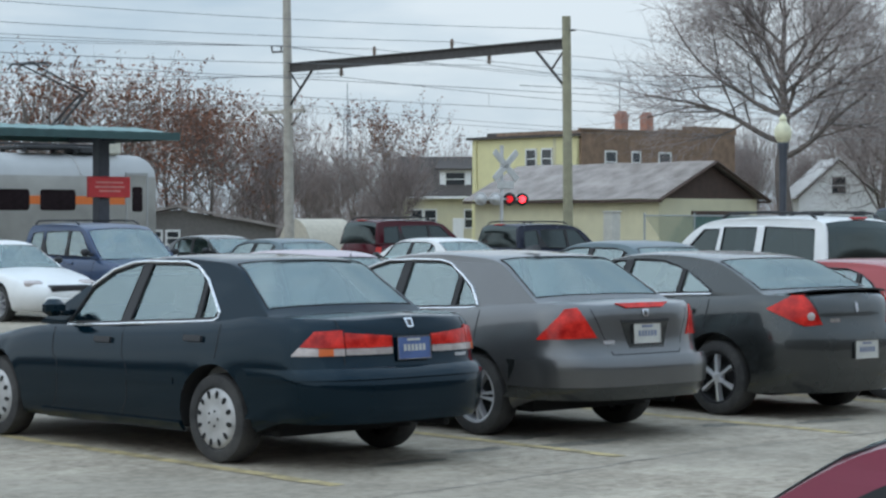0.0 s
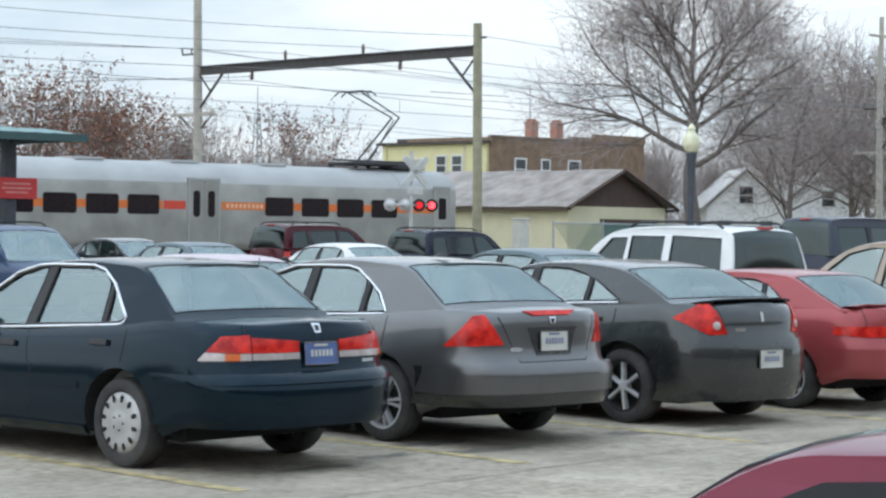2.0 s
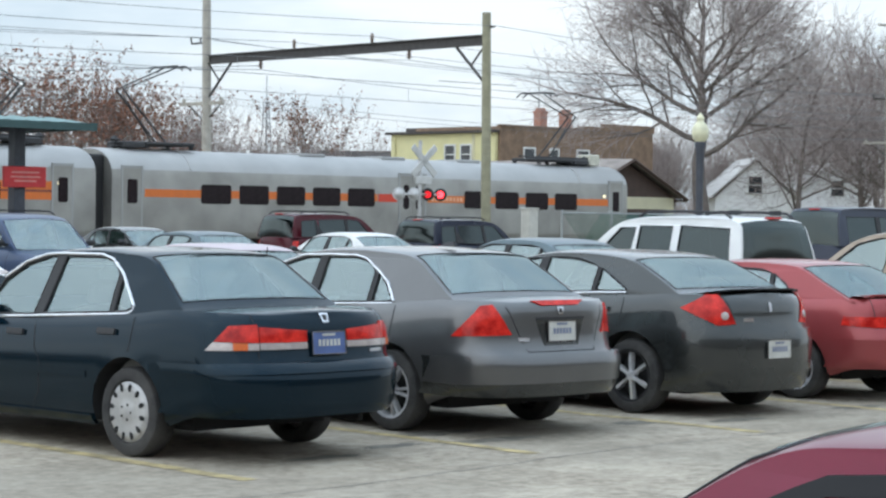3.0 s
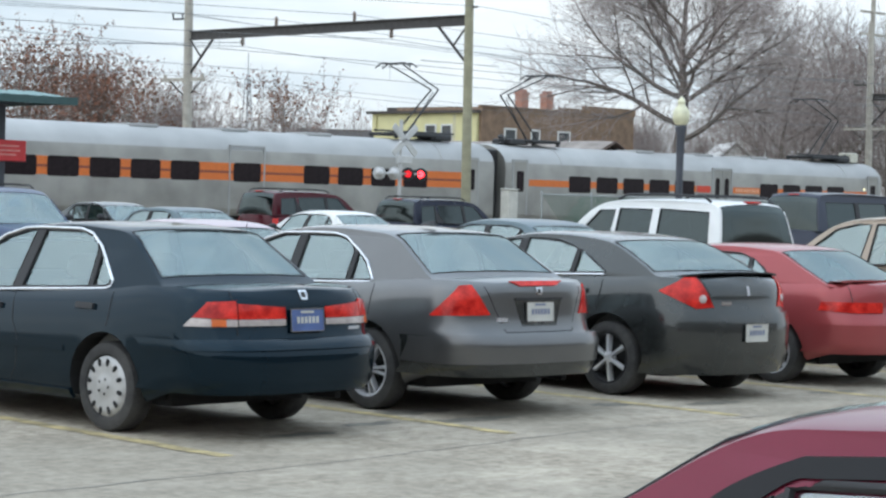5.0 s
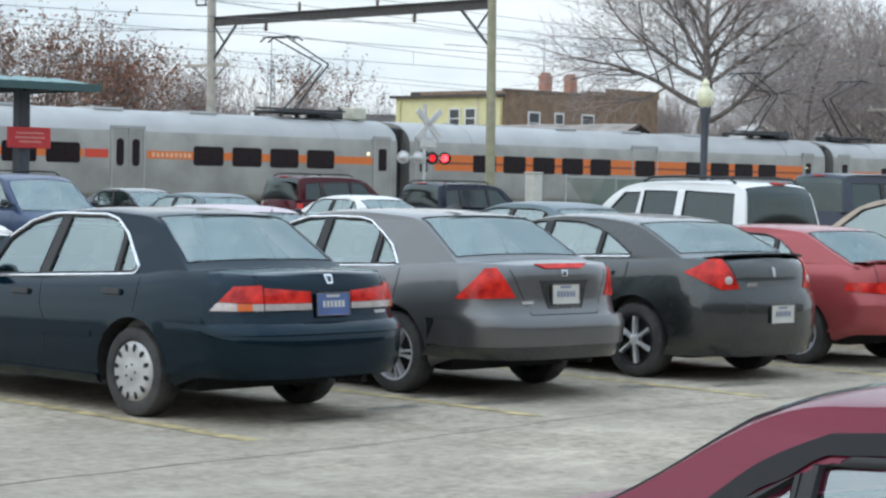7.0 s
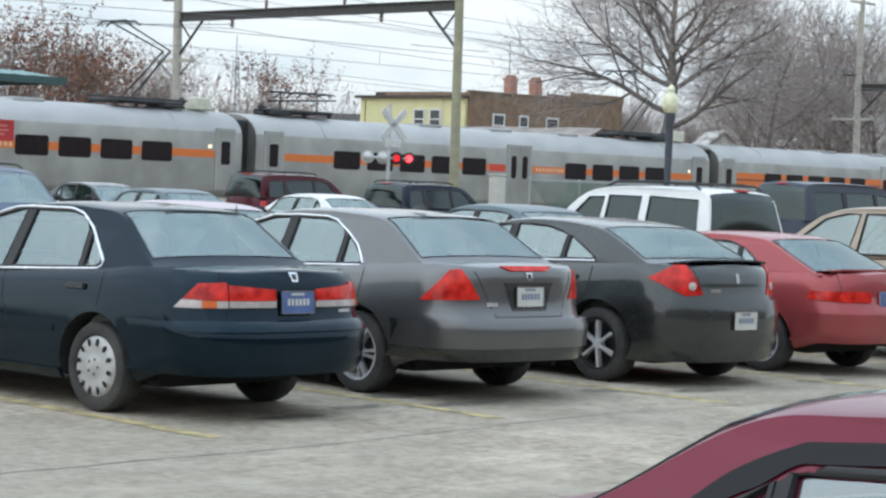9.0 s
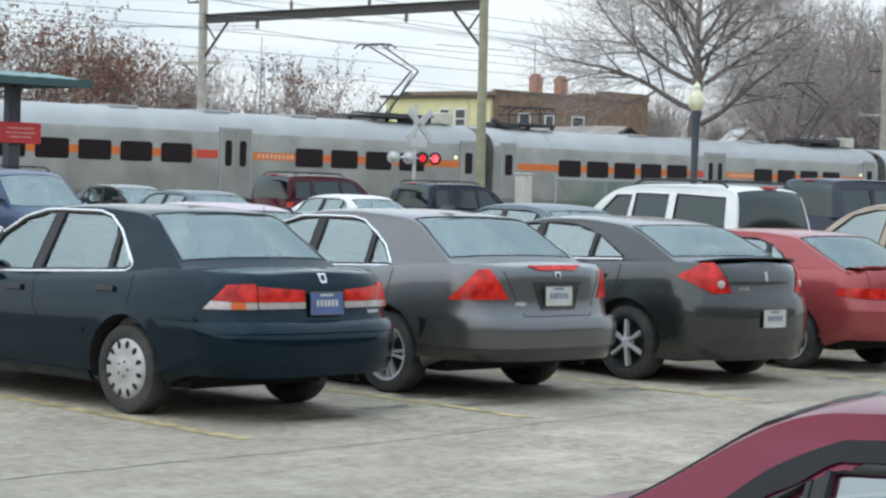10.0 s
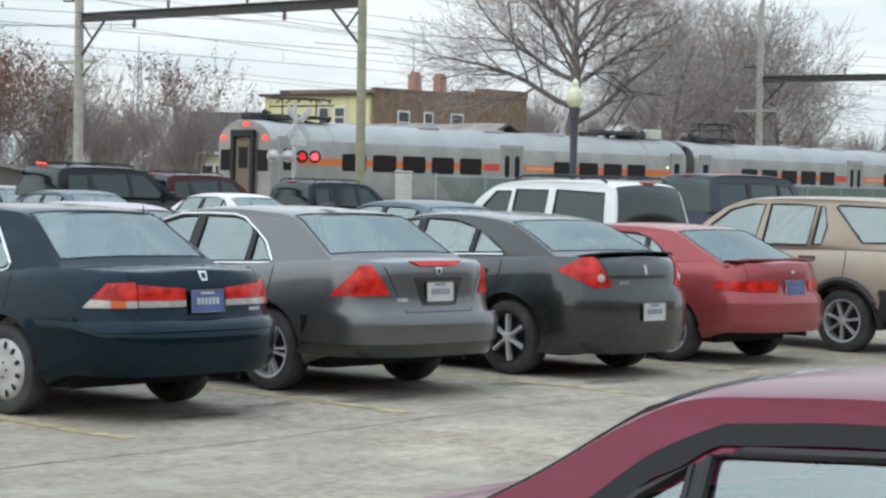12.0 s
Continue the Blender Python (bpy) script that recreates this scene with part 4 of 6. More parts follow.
make_car("sedan", "blue-grey sedan with a frosted roof", plan(26.6, 34.6, 0, 90), sedan(), PAINT_TEAL, "cover", tail_plain, fine=False, group=LOT)
make_car("sedan", "pale rose sedan with a short rear aerial", plan(16.1, 20.2, 0, 90), sedan(), PAINT_PINK, "cover", tail_plain, fine=False, group=LOT, extra=aerial)
make_car("utility_vehicle", "maroon utility vehicle with tinted windows", plan(37.3, 45.2), wagon(), PAINT_MAROON, "seven", tail_suv, dark_glass=True, fine=False, group=LOT, extra=rails)
make_car("sedan", "white sedan with a low roof among parked cars", plan(30.3, 34.0, 0, 90), sedan(), PAINT_WHITE, "cover", tail_plain, fine=False, group=LOT)
make_car("utility_vehicle", "black utility vehicle with roof bars and tinted windows", plan(38.0, 40.5), wagon(), PAINT_NAVY, "seven", tail_suv, dark_glass=True, fine=False, group=LOT, extra=rails)
make_car("sedan", "grey-teal sedan with a rounded roof", plan(21.75, 20.1, 0, 90), sedan(), PAINT_TEAL, "cover", tail_plain, fine=False, group=LOT)
make_car("utility_vehicle", "white utility vehicle with black roof bars and tinted windows", plan(24.35, 19.7, 0, 90), wagon(hw=.93, pillars=False, windows=[[(1.82, 1.11), (1.12, 1.12), (1.08, 1.58), (1.36, 1.57)], [(1.02, 1.12), (.42, 1.13), (.42, 1.60), (1.0, 1.60)], [(.28, 1.13), (-.60, 1.15), (-.54, 1.58), (.28, 1.61)]]), PAINT_WHITE, "seven", tail_suv, dark_glass=True, fine=False, group=LOT, extra=rails)
VAN = wagon(hw=1.0, wb=3.4, xf=4.4, xr=-1.2, belt=1.25, top_line=[(-1.2, 1.27), (0, 1.26), (2.6, 1.22), (3.1, 1.18), (3.8, 1.05), (4.2, .95), (4.4, .75)],
            out=[(3.05, 1.19), (2.75, 1.5), (2.4, 1.88), (2.0, 2.06), (.8, 2.12), (-.55, 2.10), (-.88, 2.0), (-1.0, 1.62), (-1.06, 1.26)],
            windows=[[(2.6, 1.27), (1.75, 1.28), (1.72, 1.90), (2.15, 1.88)], [(1.6, 1.28), (.5, 1.29), (.5, 1.92), (1.6, 1.92)], [(.35, 1.29), (-.75, 1.30), (-.70, 1.92), (.35, 1.92)]], seats=(1.7, .5))
make_car("van", "dark navy full-size van with tinted windows", plan(40.8, 29.9), VAN, PAINT_SLATE_BLUE, "cover", tail_suv, dark_glass=True, fine=False, group=LOT)
make_car("sedan", "small white hatch at the lot's far edge", plan(28.6, 45.6, 0, -90), sedan(), PAINT_WHITE, "cover", tail_plain, fine=False, group=LOT)
make_car("sedan", "dark grey sedan at the lot's far edge", plan(31.4, 45.6, 0, -90), sedan(), PAINT_SLATE, "cover", tail_plain, fine=False, group=LOT)
for o in list(scene.objects):
    if o.get("category") == "car" and ("maroon" in o["label"] or "black utility" in o["label"]):
        o.scale = (1.08, 1, 1.05) if "maroon" in o["label"] else (1, 1, .99)
    if str(o.get("label")).startswith("white utility"):
        o.scale = (1.06, 1.07, 1.065)
    if "grey-teal" in str(o.get("label")):
        o.scale = (1, 1, 1.06)
PASSING = make_car("utility_vehicle", "black utility vehicle driving past with a red brake light", plan(-138, 40.6), wagon(hw=.96, wb=2.95, xf=3.9), PAINT_BLACK, "seven", tail_suv, dark_glass=True, fine=False, extra=rails)
PASSING.scale = (1.2, 1, 1.12)


# ---- ground, lot and tracks ----
def asphalt():
    """Old lot paving, grey, bleached by salt in patches and streaks."""
    m = mat("salted_asphalt", (0.252, 0.217, 0.168), 0.95, vary=0.24, scale=11.0, bump=0.8, fine=60, tint=(0.355, 0.308, 0.245), spec=0.25)
    nt = m.node_tree
    n, l = nt.nodes, nt.links
    p = n["Principled BSDF"]
    old = p.inputs["Base Color"].links[0].from_socket
    co, mp, t = n.new("ShaderNodeTexCoord"), n.new("ShaderNodeMapping"), n.new("ShaderNodeTexNoise")
    mp.inputs["Scale"].default_value = (0.75, 1.0, 1)
    t.inputs["Scale"].default_value, t.inputs["Detail"].default_value, t.inputs["Roughness"].default_value = 1.3, 13, 0.9
    l.new(co.outputs["Object"], mp.inputs[0])
    l.new(mp.outputs[0], t.inputs["Vector"])
    r = n.new("ShaderNodeValToRGB")
    r.color_ramp.elements[0].position, r.color_ramp.elements[0].color = 0.465, (0, 0, 0, 1)
    r.color_ramp.elements[1].position, r.color_ramp.elements[1].color = 0.60, (0.74, 0.74, 0.74, 1)
    l.new(t.outputs[0], r.inputs[0])
    mx = n.new("ShaderNodeMix")
    mx.data_type = "RGBA"
    l.new(r.outputs[0], mx.inputs[0])
    l.new(old, mx.inputs[6])
    mx.inputs[7].default_value = (0.575, 0.515, 0.42, 1)
    s = n.new("ShaderNodeTexNoise")
    s.inputs["Scale"].default_value, s.inputs["Detail"].default_value, s.inputs["Roughness"].default_value = 0.33, 7, 0.6
    l.new(co.outputs["Object"], s.inputs["Vector"])
    sr = n.new("ShaderNodeValToRGB")
    sr.color_ramp.elements[0].position, sr.color_ramp.elements[0].color = 0.44, (0.42, 0.42, 0.42, 1)
    sr.color_ramp.elements[1].position, sr.color_ramp.elements[1].color = 0.60, (0, 0, 0, 1)
    l.new(s.outputs[0], sr.inputs[0])
    damp = n.new("ShaderNodeMix")
    damp.data_type = "RGBA"
    l.new(sr.outputs[0], damp.inputs[0])
    l.new(mx.outputs[2], damp.inputs[6])
    damp.inputs[7].default_value = (0.215, 0.195, 0.160, 1)
    l.new(damp.outputs[2], p.inputs["Base Color"])
    return m


ASPHALT = asphalt()
SOIL = mat("winter_grass", (0.10, 0.085, 0.05), 0.95, vary=0.35, scale=0.4, bump=0.6, fine=8, tint=(0.16, 0.14, 0.085))
YELLOW = mat("worn_yellow_line", (0.25, 0.22, 0.155), 0.9, vary=0.35, scale=4, tint=(0.46, 0.37, 0.19), spec=0.2)
TAR = mat("tar", (0.15, 0.143, 0.13), 0.8, vary=0.3)
BALLAST = mat("ballast", (0.17, 0.155, 0.14), 0.95, vary=0.4, scale=12, bump=1.0, fine=40)
STEEL = mat("rusty_steel", (0.12, 0.085, 0.065), 0.7, 0.4, vary=0.3)
CONCRETE = mat("concrete", (0.36, 0.35, 0.33), 0.9, vary=0.15, scale=2)

g = Kit()
R = 2500
g.add([(-R, -R, -.012), (R, -R, -.012), (R, R, -.012), (-R, R, -.012)], [(0, 1, 2, 3)])
tagged(part("ground", g, SOIL, None, smooth=False), "brown winter grass and soil", "ground", kind="structure")
lot = Kit().box(-190, 150, -60, 47.2, -.25, 0)
tagged(part("pavement", lot, ASPHALT, None, m=PLAN, smooth=False), "grey salt-stained asphalt car park with faded markings", "pavement", kind="structure")
for i in range(-2, 9):
    k = Kit()
    a = 9.0 + 2.76 * i
    w = []
    for j in range(25):
        b = 11.4 + 5.6 * j / 24
        e = .012 * math.sin(7.3 * b + i) + random.uniform(-.008, .008)
        w.append([(a - .07 + e, b, .004), (a + .07 + e * .6, b, .004)])
    k.grid(w)
    tagged(part("parking_line", k, YELLOW, None, m=PLAN, smooth=False), "faded yellow painted parking bay line", "road marking", "parking bay lines", "structure")
for i, pts in enumerate((((3.5, 9.9), (6.8, 10.6), (9.6, 10.8), (13.0, 11.25), (17.0, 11.3), (22, 11.0)), ((7.6, 7.4), (9.2, 8.3), (11.6, 8.6), (13.5, 9.4)), ((5.2, 8.9), (6.9, 8.3), (8.8, 8.0)), ((12.5, 9.7), (15.5, 9.2), (18.0, 9.6)))):
    k, rows = Kit(), []
    for j in range(len(pts) - 1):
        for q in range(14):
            t = q / 14
            a = pts[j][0] * (1 - t) + pts[j + 1][0] * t
            b = curve(pts, a) + .05 * noise.noise(Vector((a * 2.1, i * 9, 0)))
            h = .005 + .011 * abs(noise.noise(Vector((a * 3, 5 + i, 2))))
            rows.append([(a, b - h, .003), (a, b + h, .003)])
    k.grid(rows)
    tagged(part("crack", k, TAR, None, m=PLAN, smooth=False), "dark crack line in the asphalt", "crack", "cracks in the asphalt", "structure")

STAIN = mat("oil_stain", (0.115, 0.105, 0.09), 0.7, vary=0.35, scale=9, tint=(0.19, 0.172, 0.14))
for i, (a, b, ra, rb) in enumerate(((12.18, 12.98, .42, .16), (12.2, 12.30, .50, .12), (11.25, 12.45, .30, .10), (15.25, 12.25, .34, .12), (10.3, 12.15, .36, .10), (14.3, 12.6, .28, .14), (17.3, 12.4, .35, .12))):
    pts = []
    for j in range(40):
        t = 2 * math.pi * j / 40
        e = 1 + .55 * noise.noise(Vector((2.2 * math.cos(t), 2.2 * math.sin(t), 7 * i)))
        pts.append((a + ra * e * math.cos(t), b + rb * e * math.sin(t), .0025))
    tagged(part("oil_stain", Kit().poly(pts), STAIN, None, m=PLAN, smooth=False), "dark oily stain on the asphalt", "stain", "stains on the asphalt", "structure")

for b0 in (53.5, 61.55):
    k = Kit()
    k.grid([[(a, b0 + y, z) for y, z in ((-2.4, -.02), (-1.7, .12), (1.7, .12), (2.4, -.02))] for a in (-200, 50, 320)])
    tagged(part("track_bed", k, BALLAST, None, m=PLAN), "bed of crushed grey ballast", "track bed", kind="structure")
    k = Kit()
    for i in range(240):
        a = -40 + i * .6
        k.box(a, a + .22, b0 - 1.25, b0 + 1.25, .10, .145)
    tagged(part("sleepers", k, mat("sleeper_wood", (.09, .07, .055), .9, vary=.3), None, m=PLAN, smooth=False), "dark timber sleepers in ballast", "sleepers", kind="stuff")
    for s in (-.72, .72):
        k = Kit().box(-200, 320, b0 + s - .035, b0 + s + .035, .145, .29)
        tagged(part("rail", k, STEEL, None, m=PLAN, smooth=False), "rust-brown steel running rail", "rail", "running rails", "structure")
tagged(part("platform", Kit().box(-110, 33.5, 48.4, 51.2, -.1, .22, bevel=.03), CONCRETE, None, m=PLAN), "low concrete station platform", "platform", kind="structure")


# ---- the train ----
def stainless():
    m = mat("fluted_stainless", (0.32, 0.312, 0.29), 0.36, 0.6, 0.14, 0.8, tint=(0.385, 0.375, 0.35))
    nt = m.node_tree
    n, l = nt.nodes, nt.links
    p = n["Principled BSDF"]
    co, w = n.new("ShaderNodeTexCoord"), n.new("ShaderNodeTexWave")
    w.bands_direction = "Z"
    w.inputs["Scale"].default_value, w.inputs["Distortion"].default_value = 5.5, 0.15
    l.new(co.outputs["Object"], w.inputs["Vector"])
    b = n.new("ShaderNodeBump")
    b.inputs["Strength"].default_value, b.inputs["Distance"].default_value = 0.35, 0.006
    l.new(w.outputs[0], b.inputs["Height"])
    l.new(b.outputs[0], p.inputs["Normal"])
    return m


STAINLESS = stainless()
ROOF_GREY = mat("train_roof", (0.39, 0.39, 0.385), 0.5, 0.3, 0.12, 0.7)
ORANGE = mat("orange_band", (0.66, 0.165, 0.03), 0.45, vary=0.08)
CREAM_BOX = mat("cream_box_paint", (0.55, 0.53, 0.44), 0.7, vary=0.15)
RUST_LINE = mat("rust_red_line", (0.22, 0.06, 0.04), 0.5, vary=0.1)
STRIPE_RED = mat("red_band", (0.62, 0.06, 0.03), 0.45, vary=0.08)
TRAIN_GLASS = mat("dark_train_glass", (0.018, 0.012, 0.014), 0.15, 0, 0.3, spec=0.15)
GEAR = mat("roof_gear", (0.05, 0.05, 0.052), 0.75, 0.2, 0.3)
RED_GLOW = glow("red_marker_glow", (1.0, 0.05, 0.035), 1.8)
for q in PASSING.children:
    if q.name.startswith("brake_light"):
        q.data.materials[0] = RED_GLOW
        q.scale.z = 1.03
        tagged(q, "lit red brake light")
WARM_GLOW = glow("warm_marker_glow", (1.0, 0.85, 0.55), 0.6)
PALE = mat("pale_lettering", (0.80, 0.45, 0.28), 0.5, vary=0.1)
LENGTH, PITCH = 25.85, 26.5


def rounded(x0, x1, z0, z1, r, y, depth):
    """A plate with round corners on a side wall."""
    pts = []
    for cx, cz, t0 in ((x1 - r, z1 - r, 0), (x0 + r, z1 - r, 90), (x0 + r, z0 + r, 180), (x1 - r, z0 + r, 270)):
        for t in (0, 30, 60, 90):
            pts.append((cx + r * math.cos(radians(t0 + t)), y, cz + r * math.sin(radians(t0 + t))))
    return Kit().poly(pts, (0, depth, 0))


def train_car(label, trailer, gears, last=False):
    root = thing("train_car", label, "train car", plan(0, 60), "cars of the commuter train")
    sec = [(.10, .92), (.01, 1.05), (0, 1.2), (0, 2.2), (0, 3.05), (.03, 3.25), (.13, 3.46), (.32, 3.68), (.62, 3.85), (1.05, 3.97), (1.55, 4.0)]
    full = sec + [(3.1 - y, z) for y, z in reversed(sec[:-1])]
    xs = (-LENGTH, -LENGTH + .12, -13, -.12, 0)
    inset = (.06, 0, 0, 0, .06)
    low = [(y, z) for y, z in full]
    wall, roof = Kit(), Kit()
    i0, i1 = 5, len(full) - 6
    row = lambda x, e, part_: [(x, 1.55 + (y - 1.55) * (1 - e / 1.6), z - (e * .6 if z > 3.5 else 0)) for y, z in part_]
    for seg, kit in ((full[:i0 + 1], wall), (full[i0:i1 + 1], roof), (full[i1:], wall)):
        kit.grid([row(x, e, seg) for x, e in zip(xs, inset)])
    for x, e in ((xs[0], inset[0]), (xs[-1], inset[-1])):
        wall.poly(row(x, e, full))
    wall.poly([(xs[0], .10, .92), (xs[-1], .10, .92), (xs[-1], 3.0, .92), (xs[0], 3.0, .92)])
    part("body", wall, STAINLESS, root)
    part("roof", roof, ROOF_GREY, root)
    if trailer:
        wins = [(-4.95, -3.7), (-6.6, -5.35), (-8.25, -7.0), (-9.9, -8.65), (-13.15, -11.9), (-15.9, -14.65), (-17.58, -16.33), (-19.25, -18.0), (-20.92, -19.67), (-22.58, -21.33)]
        bands = [(-24.62, -1.75, 2.17, 2.42, ORANGE), (-24.62, -1.75, 2.42, 2.50, RUST_LINE), (-24.62, -1.75, 2.50, 2.78, ORANGE)]
        doors = [(-1.70, -.98), (-25.56, -24.84)]
        wide = []
    else:
        wins = [(-3.78 - i * 1.69 - .65, -3.78 - i * 1.69 + .65) for i in range(4)] + [(-14.8 - i * 1.68 - .66, -14.8 - i * 1.68 + .66) for i in range(5)]
        bands = [(-9.55, -1.25, 2.33, 2.60, ORANGE), (-11.45, -9.55, 2.33, 2.60, ORANGE), (-13.95, -13.02, 2.32, 2.61, STRIPE_RED), (-24.55, -14.0, 2.33, 2.60, ORANGE)]
        doors = [(-1.16, -.42), (-25.45, -24.7)]
        wide = [(-12.86, -11.60)]
    for x0, x1, z0, z1, mm in bands:
        part("coloured_band", Kit().box(x0, x1, -.006, .02, z0, z1), mm, root, smooth=False)
    for s, far in ((0, False), (3.1, True)):
        base = None
        for x0, x1 in wins:
            if base is None or abs((x1 - x0) - base[1]) > .02:
                o = part("window", rounded(-(x1 - x0) / 2, (x1 - x0) / 2, 2.13, 2.80, .10, -.012 if not far else .012, .03 if not far else -.03), TRAIN_GLASS, root, m=pose((x0 + x1) / 2, s, 0))
                base = (o, x1 - x0)
            else:
                again(base[0], root, pose((x0 + x1) / 2, s, 0))
    for x0, x1 in doors:
        d = part("door", Kit().box(x0, x1, -.012, .04, 1.18, 3.30, bevel=.006), STAINLESS, root)
        part("door_frame", Kit().box(x0 - .06, x0, -.02, .04, 1.15, 3.36).box(x1, x1 + .06, -.02, .04, 1.15, 3.36).box(x0 - .06, x1 + .06, -.02, .04, 3.30, 3.38), ROOF_GREY, root, smooth=False)
        part("pane", rounded(x0 + .18, x1 - .16, 2.10, 2.92, .07, -.02, .02), TRAIN_GLASS, d)
    for x0, x1 in wide:
        xm = (x0 + x1) / 2
        for a, b in ((x0, xm - .012), (xm + .012, x1)):
            d = part("sliding_door", Kit().box(a, b, -.010, .04, 1.0, 3.32, bevel=.006), STAINLESS, root)
            part("pane", rounded((a + b) / 2 - .15, (a + b) / 2 + .15, 2.06, 2.98, .12, -.018, .02), TRAIN_GLASS, d)
        part("door_frame", Kit().box(x0 - .07, x0, -.022, .04, .95, 3.40).box(x1, x1 + .07, -.022, .04, .95, 3.40).box(x0 - .07, x1 + .07, -.03, .04, 3.34, 3.42), ROOF_GREY, root, smooth=False)
    if trailer:
        part("door_frame", Kit().box(-13.35, -13.28, -.012, .04, .95, 3.4).box(-11.78, -11.71, -.012, .04, .95, 3.4).box(-13.35, -11.71, -.012, .04, 3.36, 3.42), ROOF_GREY, root, smooth=False)
    else:
        k = Kit()
        for i in range(9):
            x = -11.25 + i * .19
            k.box(x, x + .12, -.010, -.004, 2.39, 2.54)
        tagged(part("lettering_bars", k, PALE, root, smooth=False), kind="stuff")
    k = Kit()
    k.box(-1.55, -1.40, -.02, .02, 2.66, 2.78, bevel=.02)
    part("marker_light", k, WARM_GLOW, root)
    # roof ribs and vents
    for x in (-2.9, -22.6):
        k = Kit().tube([(x, 3.1 * t, z + .02) for t, z in ((.012, 3.28), (.06, 3.52), (.13, 3.72), (.24, 3.88), (.5, 4.02), (.76, 3.88), (.87, 3.72), (.94, 3.52), (.988, 3.28))], .035, 6)
        part("roof_rib", k, ROOF_GREY, root)
    for i in range(3):
        x = -9 - i * 4
        part("roof_vent", Kit().box(x, x + 1.2, .9, 2.2, 3.93, 4.05, bevel=.02), ROOF_GREY, root)
    # pantograph and its gear
    for gear_at, raised in gears:
        f = 1 if gear_at > -12 else -1
        bx = gear_at
        k = Kit().box(bx - 1.1, bx + 1.0, .75, 2.35, 4.12, 4.24, bevel=.03)
        for x in (-1, .9):
            for y in (.85, 2.25):
                k.lathe([(.06, 0), (.11, .03), (.06, .06), (.11, .09), (.06, .13)], 8, "z", Matrix.Translation((bx + x, y, 4.0)))
        k.box(bx + f * 1.5 - .45, bx + f * 1.5 + .45, .8, 1.9, 4.0, 4.24, bevel=.05)
        k.tube([(bx - 2.0, 1.0, 4.28), (bx + f * 2.2, 1.0, 4.28)], .04, 6)
        k.lathe([(.1, 0), (.16, .06), (.1, .12), (.16, .18), (.1, .24), (.16, .30), (.04, .42)], 10, "z", Matrix.Translation((bx + f * 2.1, 1.2, 4.0)))
        part("roof_gear", k, GEAR, root)
        arm = Kit()
        if raised:
            knee, head = Vector((bx + f * 1.65, 1.55, 6.02)), Vector((bx - f * .45, 1.55, 6.92))
            for y in (1.25, 1.85):
                arm.tube([(bx - f * .1, y, 4.24), (knee.x, 1.55 + (y - 1.55) * .7, knee.z)], .035, 6)
                arm.tube([(knee.x, 1.55 + (y - 1.55) * .7, knee.z), (head.x, 1.55 + (y - 1.55) * 1.3, head.z - .05)], .028, 6)
            arm.tube([(bx + f * .3, 1.55, 4.24), (knee.x - f * .1, 1.55, knee.z - .1)], .02, 5)
            for dx in (-.18, .18):
                arm.tube([(head.x + dx, .55, head.z - .16), (head.x + dx, .85, head.z), (head.x + dx, 2.25, head.z), (head.x + dx, 2.55, head.z - .16)], .028, 6)
            arm.tube([(head.x - .55, 1.15, head.z - .04), (head.x + .5, 1.15, head.z)], .02, 5)
            arm.tube([(head.x - .55, 1.95, head.z - .04), (head.x + .5, 1.95, head.z)], .02, 5)
        else:
            arm.tube([(bx - 1.3, 1.3, 4.55), (bx + 1.6, 1.3, 4.70)], .035, 6)
            arm.tube([(bx - 1.3, 1.8, 4.55), (bx + 1.6, 1.8, 4.70)], .035, 6)
            for dx in (-.3, .2, .7):
                arm.tube([(bx + dx, .55, 4.74), (bx + dx, .85, 4.90), (bx + dx, 2.25, 4.90), (bx + dx, 2.55, 4.74)], .03, 6)
            arm.tube([(bx - 1.5, 1.55, 4.88), (bx + 1.7, 1.55, 4.90)], .04, 6)
            for dx in (-.9, .9):
                arm.tube([(bx + dx, 1.55, 4.24), (bx + dx, 1.55, 4.88)], .03, 6)
        part("pantograph", arm, GEAR, root, "folded pantograph" if not raised else "raised pantograph")
    if not trailer:
        part("roof_box", Kit().box(-1.45, -.85, .85, 1.6, 4.0, 4.46, bevel=.04), CREAM_BOX, root, "cream equipment box on the roof")
    # running gear and ends
    for cx in (-3.9, -LENGTH + 3.9):
        k = Kit().box(cx - 1.7, cx + 1.7, .45, .65, .35, .75, bevel=.08).box(cx - 1.7, cx + 1.7, 2.45, 2.65, .35, .75, bevel=.08).box(cx - .4, cx + .4, .5, 2.6, .4, .85)
        b = part("bogie", k, GEAR, root)
        for wx in (-1.25, 1.25):
            for wy in (.80, 2.30):
                part("rail_wheel", Kit().lathe([(.001, -.07), (.42, -.07), (.46, -.05), (.46, .03), (.42, .07), (.001, .07)], 20, "y", Matrix.Translation((cx + wx, wy, .74))), STEEL, b)
    k = Kit()
    for x, w in ((-8.5, 2.2), (-11.6, 1.6), (-14.5, 2.6), (-18, 1.8)):
        k.box(x - w / 2, x + w / 2, .35, 2.75, .38, .92, bevel=.04)
    part("underfloor_box", k, GEAR, root)
    if not last:
        k = Kit().box(-PITCH - .02, -LENGTH + .03, .55, 2.55, 1.0, 3.75, bevel=.05)
        part("gangway", k, BLACK, root, "black rubber gangway bellows")
